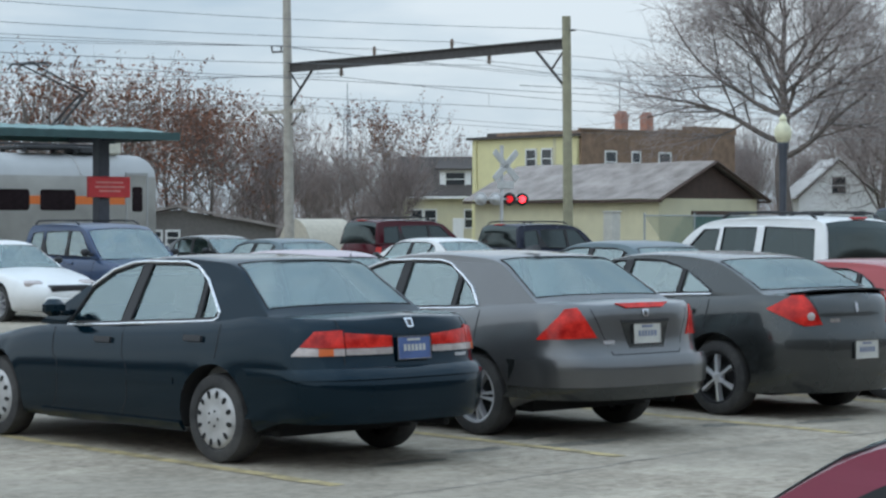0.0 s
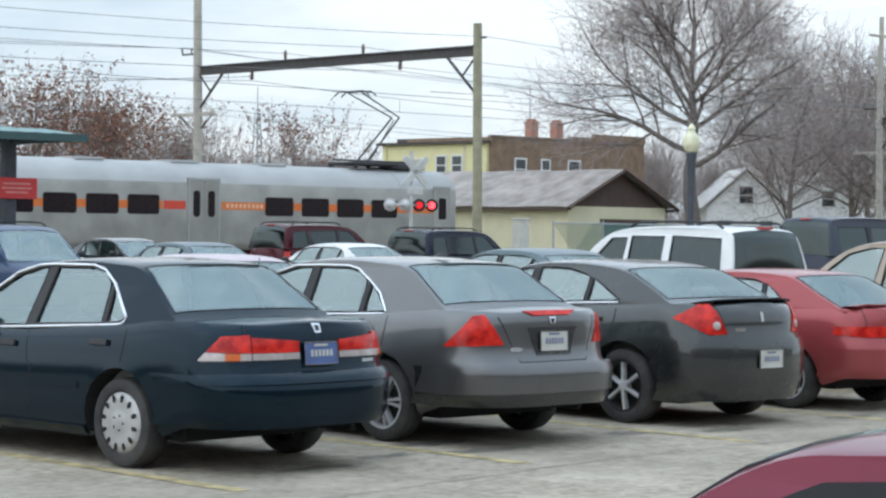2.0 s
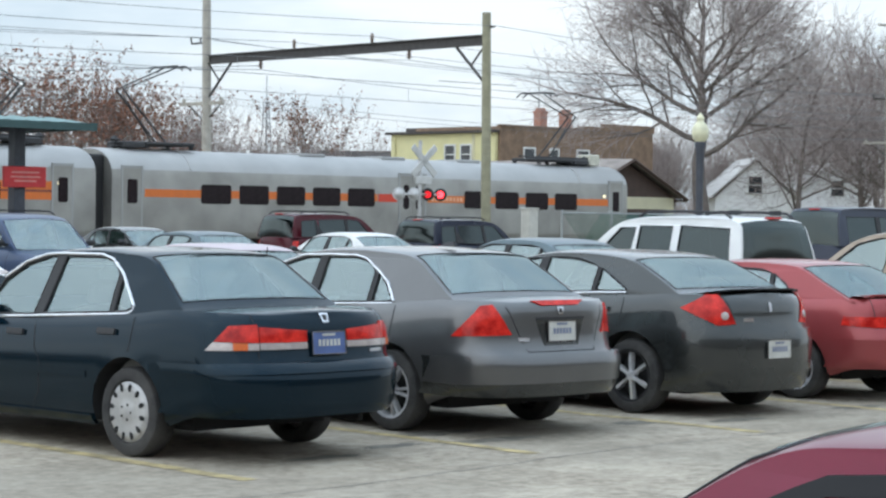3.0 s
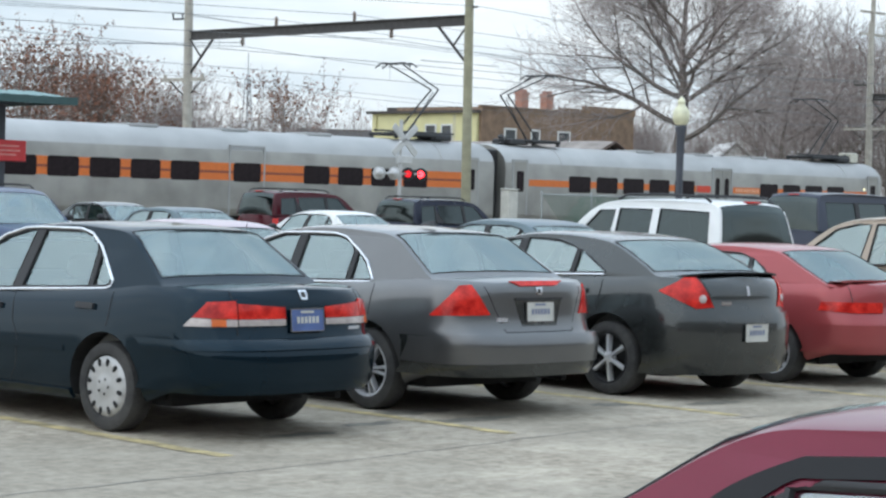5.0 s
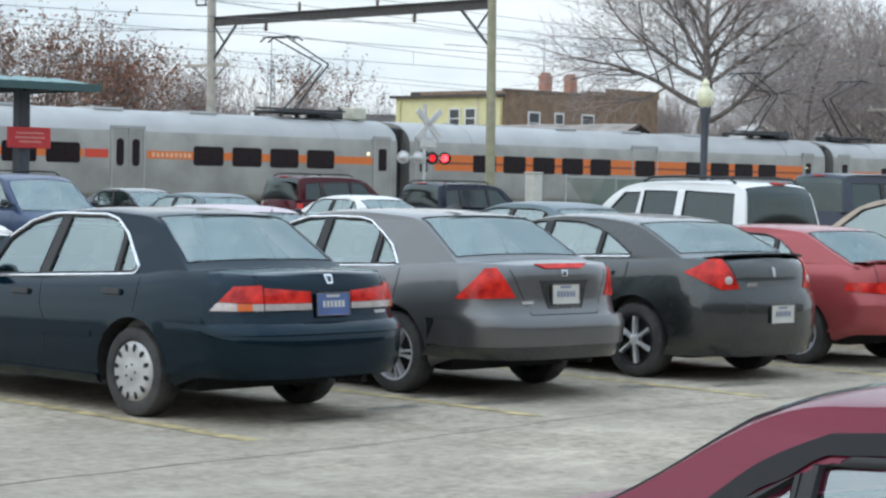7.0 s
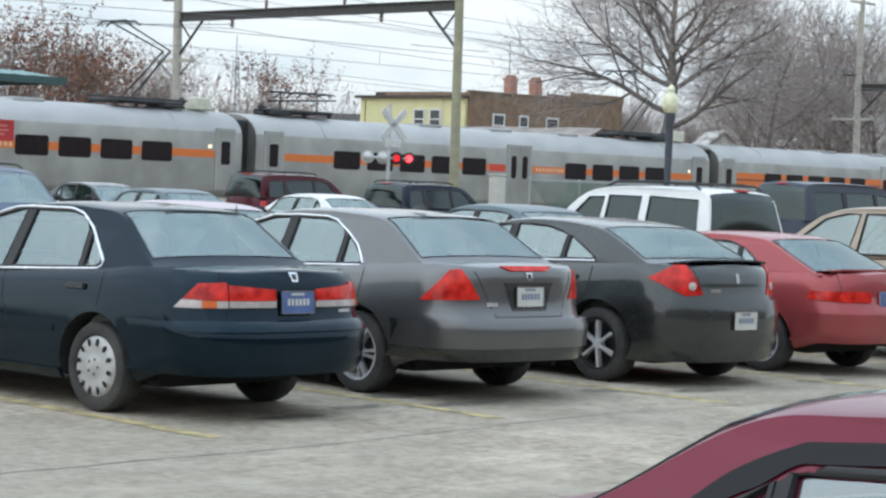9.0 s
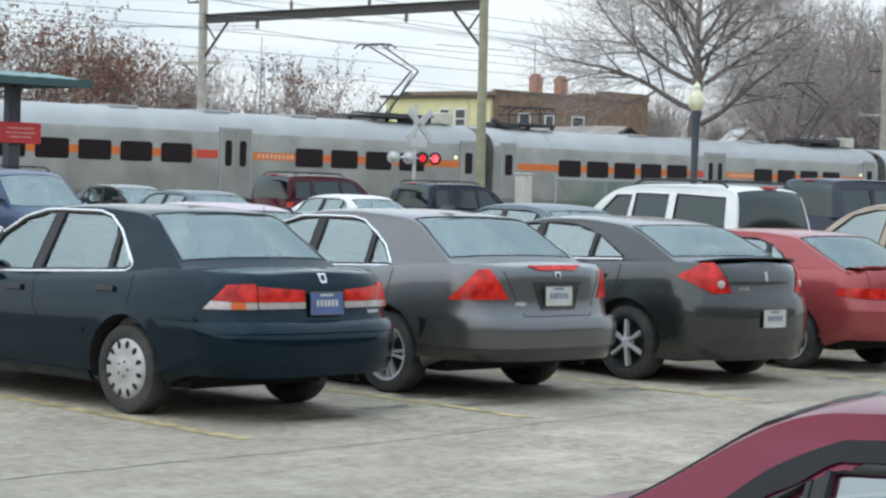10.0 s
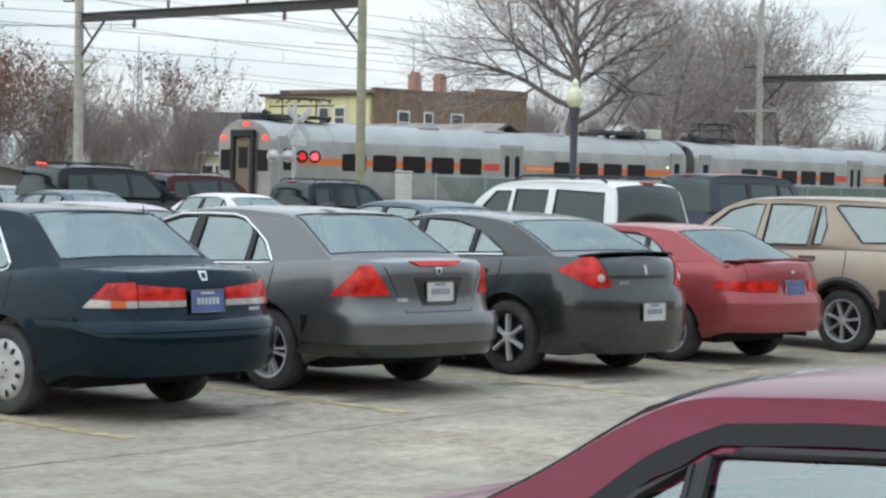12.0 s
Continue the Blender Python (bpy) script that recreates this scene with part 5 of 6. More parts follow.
    if last:
        x = -LENGTH - .02
        e = part("end_door", Kit().box(x - .03, x + .04, 1.10, 2.0, 1.05, 3.25, bevel=.02), mat("end_door_paint", (.20, .15, .10), .6), root)
        part("pane", Kit().box(x - .05, x - .02, 1.30, 1.80, 2.15, 2.95), TRAIN_GLASS, e, smooth=False)
        part("end_frame", Kit().box(x - .16, x + .02, .90, 1.10, 1.0, 3.6, bevel=.04).box(x - .16, x + .02, 2.0, 2.2, 1.0, 3.6, bevel=.04).box(x - .16, x + .02, .9, 2.2, 3.3, 3.62, bevel=.05), BLACK, root)
        for y0, y1 in ((.22, .80), (2.30, 2.88)):
            part("end_window", Kit().box(x - .03, x + .03, y0, y1, 2.05, 2.85, bevel=.02), TRAIN_GLASS, root)
        for y, z in ((.35, 3.30), (2.75, 3.30), (1.45, 3.82)):
            part("tail_lamp", Kit().lathe([(.075, 0), (.075, -.06), (.05, -.09), (.001, -.10)], 14, "x", Matrix.Translation((x - .02, y, z))), RED_GLOW, root, "lit red tail lamp")
        part("horn", Kit().box(x + .1, x + .7, 1.2, 1.9, 4.0, 4.28, bevel=.05), GEAR, root)
    return root


TRAIN = [train_car("silver stainless electric train car with narrow orange band and raised pantographs", False, ((-3.5, True), (-22.9, True))),
         train_car("silver stainless train car with broad orange window band", True, ((-3.6, True),)),
         train_car("silver stainless electric train car with narrow orange band and two pantographs", False, ((-4.0, True), (-LENGTH + 3.2, False))),
         train_car("silver stainless rear train car with two pantographs and red tail lamps", False, ((-4.0, True), (-LENGTH + 2.8, False)), True)]


# ---- overhead line ----
WOOD_POLE = mat("weathered_pole", (0.40, 0.37, 0.32), 0.9, vary=0.2, scale=4, bump=0.5, fine=30)
GREEN_POLE = mat("treated_pole", (0.29, 0.275, 0.19), 0.9, vary=0.2, scale=4, bump=0.5, fine=30)
BEAM = mat("dark_beam", (0.075, 0.07, 0.068), 0.7, 0.3, vary=0.3)
PORCELAIN = mat("brown_porcelain", (0.20, 0.15, 0.12), 0.35)
WIRE = mat("wire", (0.16, 0.165, 0.175), 0.6, 0.2)
B_FAR, B_NEAR, BEAM_Z = 64.7, 49.75, 7.58


def gantry(a, label):
    root = thing("catenary_gantry", label, "gantry", plan(a, 0), "catenary gantries over the tracks")
    k = Kit().tube([(.06, B_FAR, -.3), (.0, B_FAR, 5), (-.10, B_FAR, 11.4)], [.19, .175, .145], 14)
    part("pole", k, WOOD_POLE, root)
    k = Kit().tube([(.07, B_NEAR, -.3), (.0, B_NEAR, 5), (-.05, B_NEAR, 8.42)], [.165, .15, .14], 14)
    part("pole", k, GREEN_POLE, root)
    k = Kit()
    for z0, z1, w in ((BEAM_Z - .20, BEAM_Z - .16, .11), (BEAM_Z + .10, BEAM_Z + .14, .11), (BEAM_Z - .16, BEAM_Z + .10, .03)):
        k.box(-w, w, B_NEAR + .12, B_FAR - .14, z0, z1)
    part("beam", k, BEAM, root, smooth=False)
    for b, s in ((B_FAR, -1), (B_NEAR, 1)):
        k = Kit().tube([(0, b + s * .12, BEAM_Z - 1.42), (0, b + s * 1.45, BEAM_Z - .2)], .05, 8)
        k.tube([(0, b + s * .75, BEAM_Z - .85), (0, b + s * .15, BEAM_Z - .25)], .035, 8)
        part("brace", k, BEAM, root)
    for b in (61.5, 53.5):
        k = Kit().lathe([(.02, .12), (.02, 0), (.09, -.02), (.03, -.08), (.10, -.12), (.03, -.18), (.10, -.22), (.02, -.30)], 10, "z", Matrix.Translation((0, b, BEAM_Z - .2)))
        part("hanging_insulator", k, PORCELAIN, root)
    for b in (59.6, 55.4):
        k = Kit().lathe([(.05, 0), (.05, .10), (.08, .14), (.04, .18), (.08, .22), (.03, .34)], 10, "z", Matrix.Translation((0, b, BEAM_Z + .14)))
        part("pin_insulator", k, PORCELAIN, root)
    arm = part("crossarm", Kit().box(-.06, .06, B_FAR - 1.0, B_FAR + 1.6, 5.86, 5.98).box(-.05, .05, B_FAR - .9, B_FAR - .82, 5.98, 6.12).box(-.05, .05, B_FAR + 1.4, B_FAR + 1.48, 5.98, 6.12), WOOD_POLE, root, smooth=False)
    part("crossarm_brace", Kit().tube([(0, B_FAR + .1, 5.2), (0, B_FAR + 1.1, 5.86)], .025, 6).tube([(0, B_FAR + .1, 5.2), (0, B_FAR - .8, 5.86)], .025, 6), BEAM, root)
    k = Kit().tube([(0, B_FAR + .1, 8.18), (0, B_FAR + 1.0, 8.2), (0, B_FAR + 1.05, 8.42)], .04, 6).tube([(0, B_FAR + .45, 8.2), (0, B_FAR + .45, 8.40)], .03, 6)
    part("bracket", k, BEAM, root)
    k = Kit().tube([(0, B_NEAR - .1, 7.95), (0, B_NEAR - .35, 7.95)], .03, 6)
    part("bracket", k, BEAM, root)
    return root


gantry(48.8, "timber pole gantry with dark steel beam and insulators")
gantry(92.5, "timber pole gantry with dark steel beam, further along the line")


def wire(a0, a1, b, z0, z1, sag, label, r=.016, b1=None):
    k, r = Kit(), r * .62
    pts = []
    for i in range(17):
        t = i / 16
        pts.append((a0 + (a1 - a0) * t, b + ((b1 if b1 is not None else b) - b) * t, z0 + (z1 - z0) * t - 4 * sag * t * (1 - t)))
    k.tube(pts, r, 5)
    tagged(part("wire", k, WIRE, None, m=PLAN), label, "wire", "overhead wires", "structure")


for a0, a1 in ((5.1, 48.8), (48.8, 92.5), (92.5, 136.2), (136.2, 180)):
    for b in (61.5, 53.5):
        wire(a0, a1, b, 7.05, 7.05, .55, "grey carrying wire over the track", .017)
        wire(a0, a1, b, 6.25, 6.25, .02, "grey contact wire over the track", .017)
        k = Kit()
        for i in range(1, 6):
            t = i / 6
            k.tube([(a0 + (a1 - a0) * t, b, 6.25), (a0 + (a1 - a0) * t, b, 7.05 - 2.2 * t * (1 - t))], .008, 4)
        tagged(part("dropper", k, WIRE, None, m=PLAN), "thin vertical droppers between two wires", "wire", "overhead droppers", "structure")
    wire(a0, a1, 59.6, 7.95, 7.95, .35, "feeder wire above the beam")
    wire(a0, a1, 55.4, 7.95, 7.95, .40, "feeder wire above the beam")
    wire(a0, a1, B_FAR + 1.05, 8.45, 8.45, .45, "wire on the pole bracket", .018)
    wire(a0, a1, B_FAR + .45, 8.42, 8.42, .6, "wire on the pole bracket", .014)
    wire(a0, a1, B_FAR + 1.44, 6.12, 6.12, .5, "wire on the crossarm", .014)
    wire(a0, a1, B_FAR - .86, 6.12, 6.12, .5, "wire on the crossarm", .014)
    wire(a0, a1, B_NEAR - .35, 7.98, 7.98, .5, "wire on the near pole", .014)
wire(40, 48.8, 63.2, 6.55, 7.2, 0, "pull-off wire at the pole", .02, 61.5)
wire(48.8, 54, 52.0, 6.3, 6.45, 0, "pull-off wire at the pole", .02, 53.5)


# ---- crossing signal, cabinet, fence, shelter, lamp ----
SILVER = mat("silver_paint", (0.50, 0.50, 0.50), 0.45, 0.4, 0.15)
SIGN_BACK = mat("sign_back", (0.50, 0.50, 0.49), 0.6, 0.1, 0.15)
SIG_GLOW = glow("signal_red_glow", (1.0, 0.03, 0.04), 5.0)
SIG_FAINT = glow("signal_fading_glow", (0.8, 0.02, 0.03), 0.9)


def signal(m):
    root = thing("crossing_signal", "silver crossing signal with crossbuck and two lit red lamps", "railway signal", m)
    part("mast", Kit().tube([(0, 0, 0), (0, 0, 4.15)], .06, 12).lathe([(.16, 0), (.16, .1), (.07, .25)], 12), SILVER, root)
    for t in (42, -42):
        part("crossbuck_blade", Kit().box(-.66, .66, -.02, .02, -.11, .11, m=pose(.1, -.08, 3.52, 0, t, 0), bevel=.012), SIGN_BACK, root)
    part("track_sign", Kit().box(-.34, .34, -.02, .02, -.12, .12, m=pose(.1, -.07, 2.92), bevel=.02), SIGN_BACK, root)
    part("lamp_arm", Kit().tube([(-.85, 0, 2.48), (.95, 0, 2.48)], .035, 8), SILVER, root)
    face = pose(0, 0, 0, 0, 0, -43.6)
    for x, lens, away in ((.88, SIG_GLOW, 1), (.34, SIG_FAINT, 1), (-.24, None, -1), (-.87, None, -1)):
        lm = pose(x, 0, 2.48) @ face
        k = Kit().lathe([(.001, .06), (.195, .05), (.20, .02), (.195, 0), (.001, -.005)], 24, "y")
        b = part("background_disc", k, BLACK if away > 0 else SILVER, root, m=lm)
        hood = [[(.115 * math.cos(radians(t)), -.26 if 20 < t < 160 else -.12, .115 * math.sin(radians(t))), (.115 * math.cos(radians(t)), 0, .115 * math.sin(radians(t)))] for t in range(0, 361, 20)]
        part("hood", Kit().grid([[(x_, away * y_, z_) for x_, y_, z_ in r] for r in hood]), BLACK, b)
        if lens:
            part("lens", Kit().lathe([(.11, -.01), (.09, -.04), (.05, -.055), (.001, -.06)], 18, "y"), lens, b)
        else:
            part("lamp_back", Kit().lathe([(.14, -.01), (.13, -.10), (.08, -.14), (.001, -.15)], 18, "y"), SILVER, b)
    return root


signal(plan(45.22, 49.0, 0, 0))
cab = thing("signal_cabinet", "pale grey metal signal cabinet beside the fence", "cabinet", plan(50.1, 49.0))
CAB = mat("cabinet_paint", (0.50, 0.49, 0.45), 0.55, vary=0.1)
part("body", Kit().box(-.21, .21, -.2, .2, 0, 2.08, bevel=.02), CAB, cab)
part("roof", Kit().box(-.24, .24, -.23, .23, 2.08, 2.13, bevel=.02), CAB, cab)
part("door", Kit().box(-.17, .17, -.22, -.20, .15, 1.98, bevel=.006), CAB, cab)

FENCE = mat("green_fence", (0.075, 0.13, 0.10), 0.7, vary=0.3)
GALV = mat("galvanised", (0.34, 0.36, 0.36), 0.5, 0.5)
fence = thing("fence", "green-coated chain-link fence along the tracks", "fence", plan(0, 48.3))
post = None
for i in range(26):
    a = 50.9 + i * 2.4
    if post is None:
        post = part("post", Kit().tube([(0, 0, 0), (0, 0, 2.02)], .035, 8).lathe([(.045, 2.02), (.03, 2.07), (.001, 2.08)], 8), GALV, fence, m=pose(a, 0, 0))
    else:
        again(post, fence, pose(a, 0, 0))
part("top_rail", Kit().tube([(50.9, 0, 1.98), (110.9, 0, 1.98)], .024, 8), GALV, fence)
part("middle_rail", Kit().tube([(50.9, 0, 1.0), (110.9, 0, 1.0)], .02, 8), GALV, fence)
k = Kit()
for i in range(640):
    a = 50.95 + i * .09
    for e in (0, 1.9):
        k.tube([(a + e, 0, .06), (a + 1.9 - e, 0, 1.96)], .011, 3, False)
tagged(part("wire_mesh", k, FENCE, fence, fix=False), kind="stuff")
fence2 = thing("fence", "low dark railing along the platform edge", "fence", plan(0, 51.6))
part("rail", Kit().tube([(-30, 0, 1.05), (30, 0, 1.05)], .03, 6).tube([(-30, 0, .6), (30, 0, .6)], .02, 6), BEAM, fence2)

GREEN_ROOF = mat("green_metal_roof", (0.16, 0.27, 0.26), 0.45, 0.3, 0.2)
NAVY_POST = mat("dark_painted_post", (0.05, 0.055, 0.07), 0.5, vary=0.2)
SIGN_RED = mat("red_sign", (0.55, 0.035, 0.04), 0.45, vary=0.1)
shelter = thing("platform_shelter", "platform shelter with green ribbed metal roof on dark posts", "shelter", plan(31.05, 49.5))
k, rows = Kit(), []
for i in range(97):
    x = -12.5 + i * .1445
    rows.append([(x, y, z + (.035 if i % 4 in (1, 2) else 0)) for y, z in ((-1.6, 4.12), (0, 4.30), (1.6, 4.12))])
k.grid(rows)
part("roof", k, GREEN_ROOF, shelter, smooth=False)
part("fascia", Kit().box(-12.6, 1.45, -1.62, -1.56, 3.94, 4.14).box(-12.6, 1.45, 1.56, 1.62, 3.94, 4.14).box(1.36, 1.44, -1.6, 1.6, 3.96, 4.16), mat("green_fascia", (.035, .075, .075), .5), shelter, smooth=False)
for x in (0, -4.6, -9.2):
    part("post", Kit().box(x - .17, x + .17, -.17, .17, .2, 4.2, bevel=.02), NAVY_POST, shelter)
    part("beam", Kit().box(x - .08, x + .08, -1.5, 1.5, 3.92, 4.1), NAVY_POST, shelter, smooth=False)
sign = thing("station_sign", "red station sign with pale unreadable lines", "sign", plan(31.05, 49.5))
part("board", Kit().box(-.58, .72, -.32, -.20, 2.42, 2.98, bevel=.015), SIGN_RED, sign)
k = Kit()
for z, w in ((2.80, .42), (2.68, .46), (2.57, .34)):
    k.box(.07 - w, .07 + w, -.326, -.318, z, z + .045)
part("writing_bars", k, mat("sign_bars", (.62, .25, .22), .5), sign, smooth=False)
dark = thing("info_case", "dark notice case under the shelter roof", "notice case", plan(25.9, 49.5))
part("case", Kit().box(-1.0, .9, -.2, .2, 1.0, 2.45, bevel=.03), BLACK, dark)
part("base", Kit().box(-.08, .08, -.1, .1, .22, 1.0), NAVY_POST, dark)

LAMP_GLASS = mat("acorn_globe", (0.66, 0.64, 0.45), 0.35, vary=0.15)
lamp = thing("street_lamp", "dark post lamp with a pale acorn globe", "street lamp", plan(42.5, 35.5))
part("post", Kit().lathe([(.17, 0), (.20, .25), (.14, .4), (.11, 1.0), (.09, 2.2), (.10, 3.2), (.11, 3.6), (.15, 3.72), (.13, 3.80)], 16), NAVY_POST, lamp)
part("globe", Kit().lathe([(.11, 3.80), (.19, 3.88), (.225, 4.02), (.215, 4.14), (.15, 4.26), (.10, 4.31), (.09, 4.36), (.105, 4.40), (.07, 4.48), (.02, 4.53), (.001, 4.55)], 18), LAMP_GLASS, lamp)


# ---- plain buildings that close the car park, out of view ----
tagged(part("wall_west", Kit().box(-30, -29, -30, 38, 0, 3.2), mat("plain_wall", (.20, .17, .15), .9), None, m=PLAN, smooth=False), "plain brown building wall beyond the car park", "wall", kind="structure")
tagged(part("wall_south", Kit().box(-29, 90, -19, -18, 0, 8.5), mat("plain_wall_south", (.20, .17, .15), .9), None, m=PLAN, smooth=False), "plain brown building wall behind the viewer", "wall", kind="structure")


# ---- houses behind the tracks ----
CREAM = mat("cream_siding", (0.70, 0.65, 0.36), 0.8, vary=0.06, scale=1.5)
BUFF = mat("buff_wall", (0.62, 0.58, 0.40), 0.85, vary=0.08, scale=1.2)
BRICK = mat("brown_brick", (0.19, 0.125, 0.085), 0.9, vary=0.18, scale=2, fine=14, bump=0.4, tint=(0.25, 0.17, 0.115))
BRICK_RED = mat("red_brick", (0.40, 0.20, 0.145), 0.9, vary=0.2, scale=3, fine=14)
SHINGLE = mat("weathered_shingle", (0.235, 0.205, 0.185), 0.9, vary=0.2, scale=1.2, bump=0.4, fine=10, tint=(0.32, 0.285, 0.265))
DARK_ROOF = mat("dark_roof", (0.075, 0.065, 0.06), 0.9, vary=0.2)
BROWN_BOARD = mat("brown_board", (0.075, 0.05, 0.04), 0.85, vary=0.25, scale=3)
WHITE_WALL = mat("white_siding", (0.88, 0.88, 0.87), 0.8, vary=0.04)
WHITE_ROOF = mat("pale_frosted_shingle", (0.50, 0.48, 0.46), 0.9, vary=0.15)
WHITE_TRIM = mat("white_trim", (0.72, 0.72, 0.70), 0.6, vary=0.06)
HOUSE_GLASS = mat("house_glass", (0.03, 0.035, 0.04), 0.1, coat=0.3)
TEAL_DOOR = mat("teal_door", (0.06, 0.12, 0.13), 0.6, vary=0.25)


def window(root, m, w, h, casing=WHITE_TRIM):
    """A sash window in a wall that faces -y of m."""
    o = part("window", Kit().box(-w / 2 - .09, w / 2 + .09, -.06, .04, h, h + .10).box(-w / 2 - .09, -w / 2, -.06, .04, 0, h).box(w / 2, w / 2 + .09, -.06, .04, 0, h).box(-w / 2 - .12, w / 2 + .12, -.10, .04, -.09, 0).box(-w / 2, w / 2, -.045, .03, h / 2 - .03, h / 2 + .03), casing, root, smooth=False, m=m)
    part("pane", Kit().box(-w / 2, w / 2, -.02, .0, 0, h), HOUSE_GLASS, o, smooth=False)


yellow = thing("house", "pale yellow two-storey flat-roofed house", "house", plan(84.5, 85.3))
part("wall", Kit().box(0, 9, .1, 8.8, -.1, 6.55), CREAM, yellow, smooth=False)
part("roof", Kit().box(-.25, 9, -.05, 9.1, 6.55, 6.70).box(.6, 9, 2.2, 8.2, 6.70, 6.95), DARK_ROOF, yellow, smooth=False)
for b in (3.75, 2.45):
    for z in (4.85, 1.6):
        window(yellow, pose(0, b, z, 0, 0, -90), .75, 1.0)
part("corner_board", Kit().box(-.03, .12, 1.75, 1.95, 0, 6.5), BUFF, yellow, smooth=False)
part("downpipe", Kit().tube([(-.06, 8.4, .2), (-.06, 8.4, 6.4)], .05, 6), CREAM, yellow)

brick = thing("house", "brown brick flat-roofed house with two chimneys", "house", plan(84.6, 85.2))
part("wall", Kit().box(.1, 13.0, 0, 7, -.1, 6.9), BRICK, brick, smooth=False)
part("parapet", Kit().box(.05, 6.6, -.06, .25, 6.9, 7.02).box(6.6, 8.6, -.06, .25, 6.9, 7.16).box(8.6, 13.05, -.06, .25, 6.9, 7.36), BRICK, brick, smooth=False)
for x in (4.6, 6.7):
    c = part("chimney", Kit().box(x - .28, x + .28, 1.0, 1.55, 6.9, 7.85).box(x - .32, x + .32, .95, 1.6, 7.85, 7.96).box(x - .2, x + .2, 1.05, 1.5, 7.96, 8.14), BRICK_RED, brick, smooth=False)
for x, w in ((2.4, .8), (4.45, .6), (6.85, .9)):
    window(brick, pose(x, 0, 4.6, 0, 0, 0), w, 1.1)
part("mast", Kit().tube([(5.7, 2.5, 6.9), (5.7, 2.5, 10.2)], .02, 5).tube([(5.4, 2.5, 9.6), (6.0, 2.5, 9.6)], .012, 4), BEAM, brick)

garage = thing("garage", "buff garage with a weathered brown gable roof", "garage", plan(75.05, 67.2))
part("wall", Kit().box(-3.3, 3.5, 0, 12.5, -.1, 2.85), BUFF, garage, smooth=False)
for y in (0, 12.35):
    part("gable", Kit().poly([(-3.3, y, 2.85), (3.5, y, 2.85), (.1, y, 4.45)], (0, .15, 0)), BROWN_BOARD, garage, smooth=False)
for sg in (-1, 1):
    rows = []
    for i in range(15):
        t = i / 14
        x = .1 + sg * 3.85 * t
        z = 4.62 - 1.80 * t
        rows.append([(x, y, z + .015 * (i % 2) + .02 * math.sin(y * 1.3)) for y in np.linspace(-.45, 13.0, 24)])
    kk = Kit().grid(rows)
    part("roof", kk, SHINGLE, garage, smooth=False)
    part("bargeboard", Kit().tube([(.1, -.47, 4.55), (.1 + sg * 3.85, -.47, 2.75)], .09, 4), BROWN_BOARD, garage, smooth=False)
    part("eave_board", Kit().box(*sorted((.1 + sg * 3.6, .1 + sg * 3.86)), -.4, 12.9, 2.66, 2.78), BROWN_BOARD, garage, smooth=False)
part("garage_door", Kit().box(-.9, 2.7, -.06, .02, 0, 2.1, bevel=.02), TEAL_DOOR, garage)
part("lintel", Kit().box(-1.1, 2.9, -.09, .02, 2.1, 2.28), BROWN_BOARD, garage, smooth=False)


def cottage(name, label, m, w, d, h, rise, wall, roof, wins, dormer=None, chimney=None):
    root = thing(name, label, "house", m)
    part("wall", Kit().box(-w / 2, w / 2, 0, d, -.1, h).poly([(-w / 2, 0, h), (w / 2, 0, h), (0, 0, h + rise)], (0, .2, 0)), wall, root, smooth=False)
    for sg in (-1, 1):
        part("roof", Kit().poly([(0, -.35, h + rise + .12), (sg * (w / 2 + .4), -.35, h - .12), (sg * (w / 2 + .4), d + .3, h - .12), (0, d + .3, h + rise + .12)], (0, 0, .12)), roof, root, smooth=False)
    for x, z, ww, hh in wins:
        window(root, pose(x, 0, z), ww, hh)
    if dormer:
        x, y, z = dormer
        dm = part("dormer", Kit().box(x - .9, x + .9, y, y + 2.5, z, z + 1.15), wall, root, smooth=False)
        part("dormer_roof", Kit().poly([(x - 1.15, y - .2, z + 1.1), (x + 1.15, y - .2, z + 1.1), (x, y - .2, z + 1.6)], (0, 3.0, 0)), roof, dm, smooth=False)
        window(dm, pose(x - .02, y, z + .25), .75, .7)
    return root


low = thing("house", "cream cottage with a dark roof and a white dormer", "house", plan(91.4, 104.8, 0, -41))
part("wall", Kit().box(-2.5, 4.2, 0, 6.4, -.1, 3.45).poly([(-2.5, 0, 3.45), (-2.5, 6.4, 3.45), (-2.5, 3.2, 5.75)], (.2, 0, 0)), BUFF, low, smooth=False)
for y0, y1 in ((-.45, 3.2), (6.85, 3.2)):
    part("roof", Kit().poly([(-2.9, y0, 3.35), (4.5, y0, 3.35), (4.5, y1, 5.95), (-2.9, y1, 5.95)], (0, 0, .12)), DARK_ROOF, low, smooth=False)
part("gutter", Kit().box(-2.9, 4.5, -.55, -.44, 3.26, 3.40), WHITE_WALL, low, smooth=False)
dm = part("dormer", Kit().box(-.1, 1.95, .55, 2.9, 3.9, 5.15), WHITE_WALL, low, "white dormer", smooth=False)
part("dormer_roof", Kit().poly([(-.4, .25, 5.12), (2.25, .25, 5.12), (1.95, 2.9, 5.85), (-.1, 2.9, 5.85)], (0, 0, .1)), DARK_ROOF, dm, smooth=False)
window(dm, pose(.92, .55, 4.1), 1.2, .85)
for x in (-1.6, -.7, 1.9):
    window(low, pose(x, 0, 1.4), .7, 1.1)
part("door", Kit().box(.75, 1.45, -.05, .02, 0, 2.0, bevel=.01), WHITE_WALL, low)
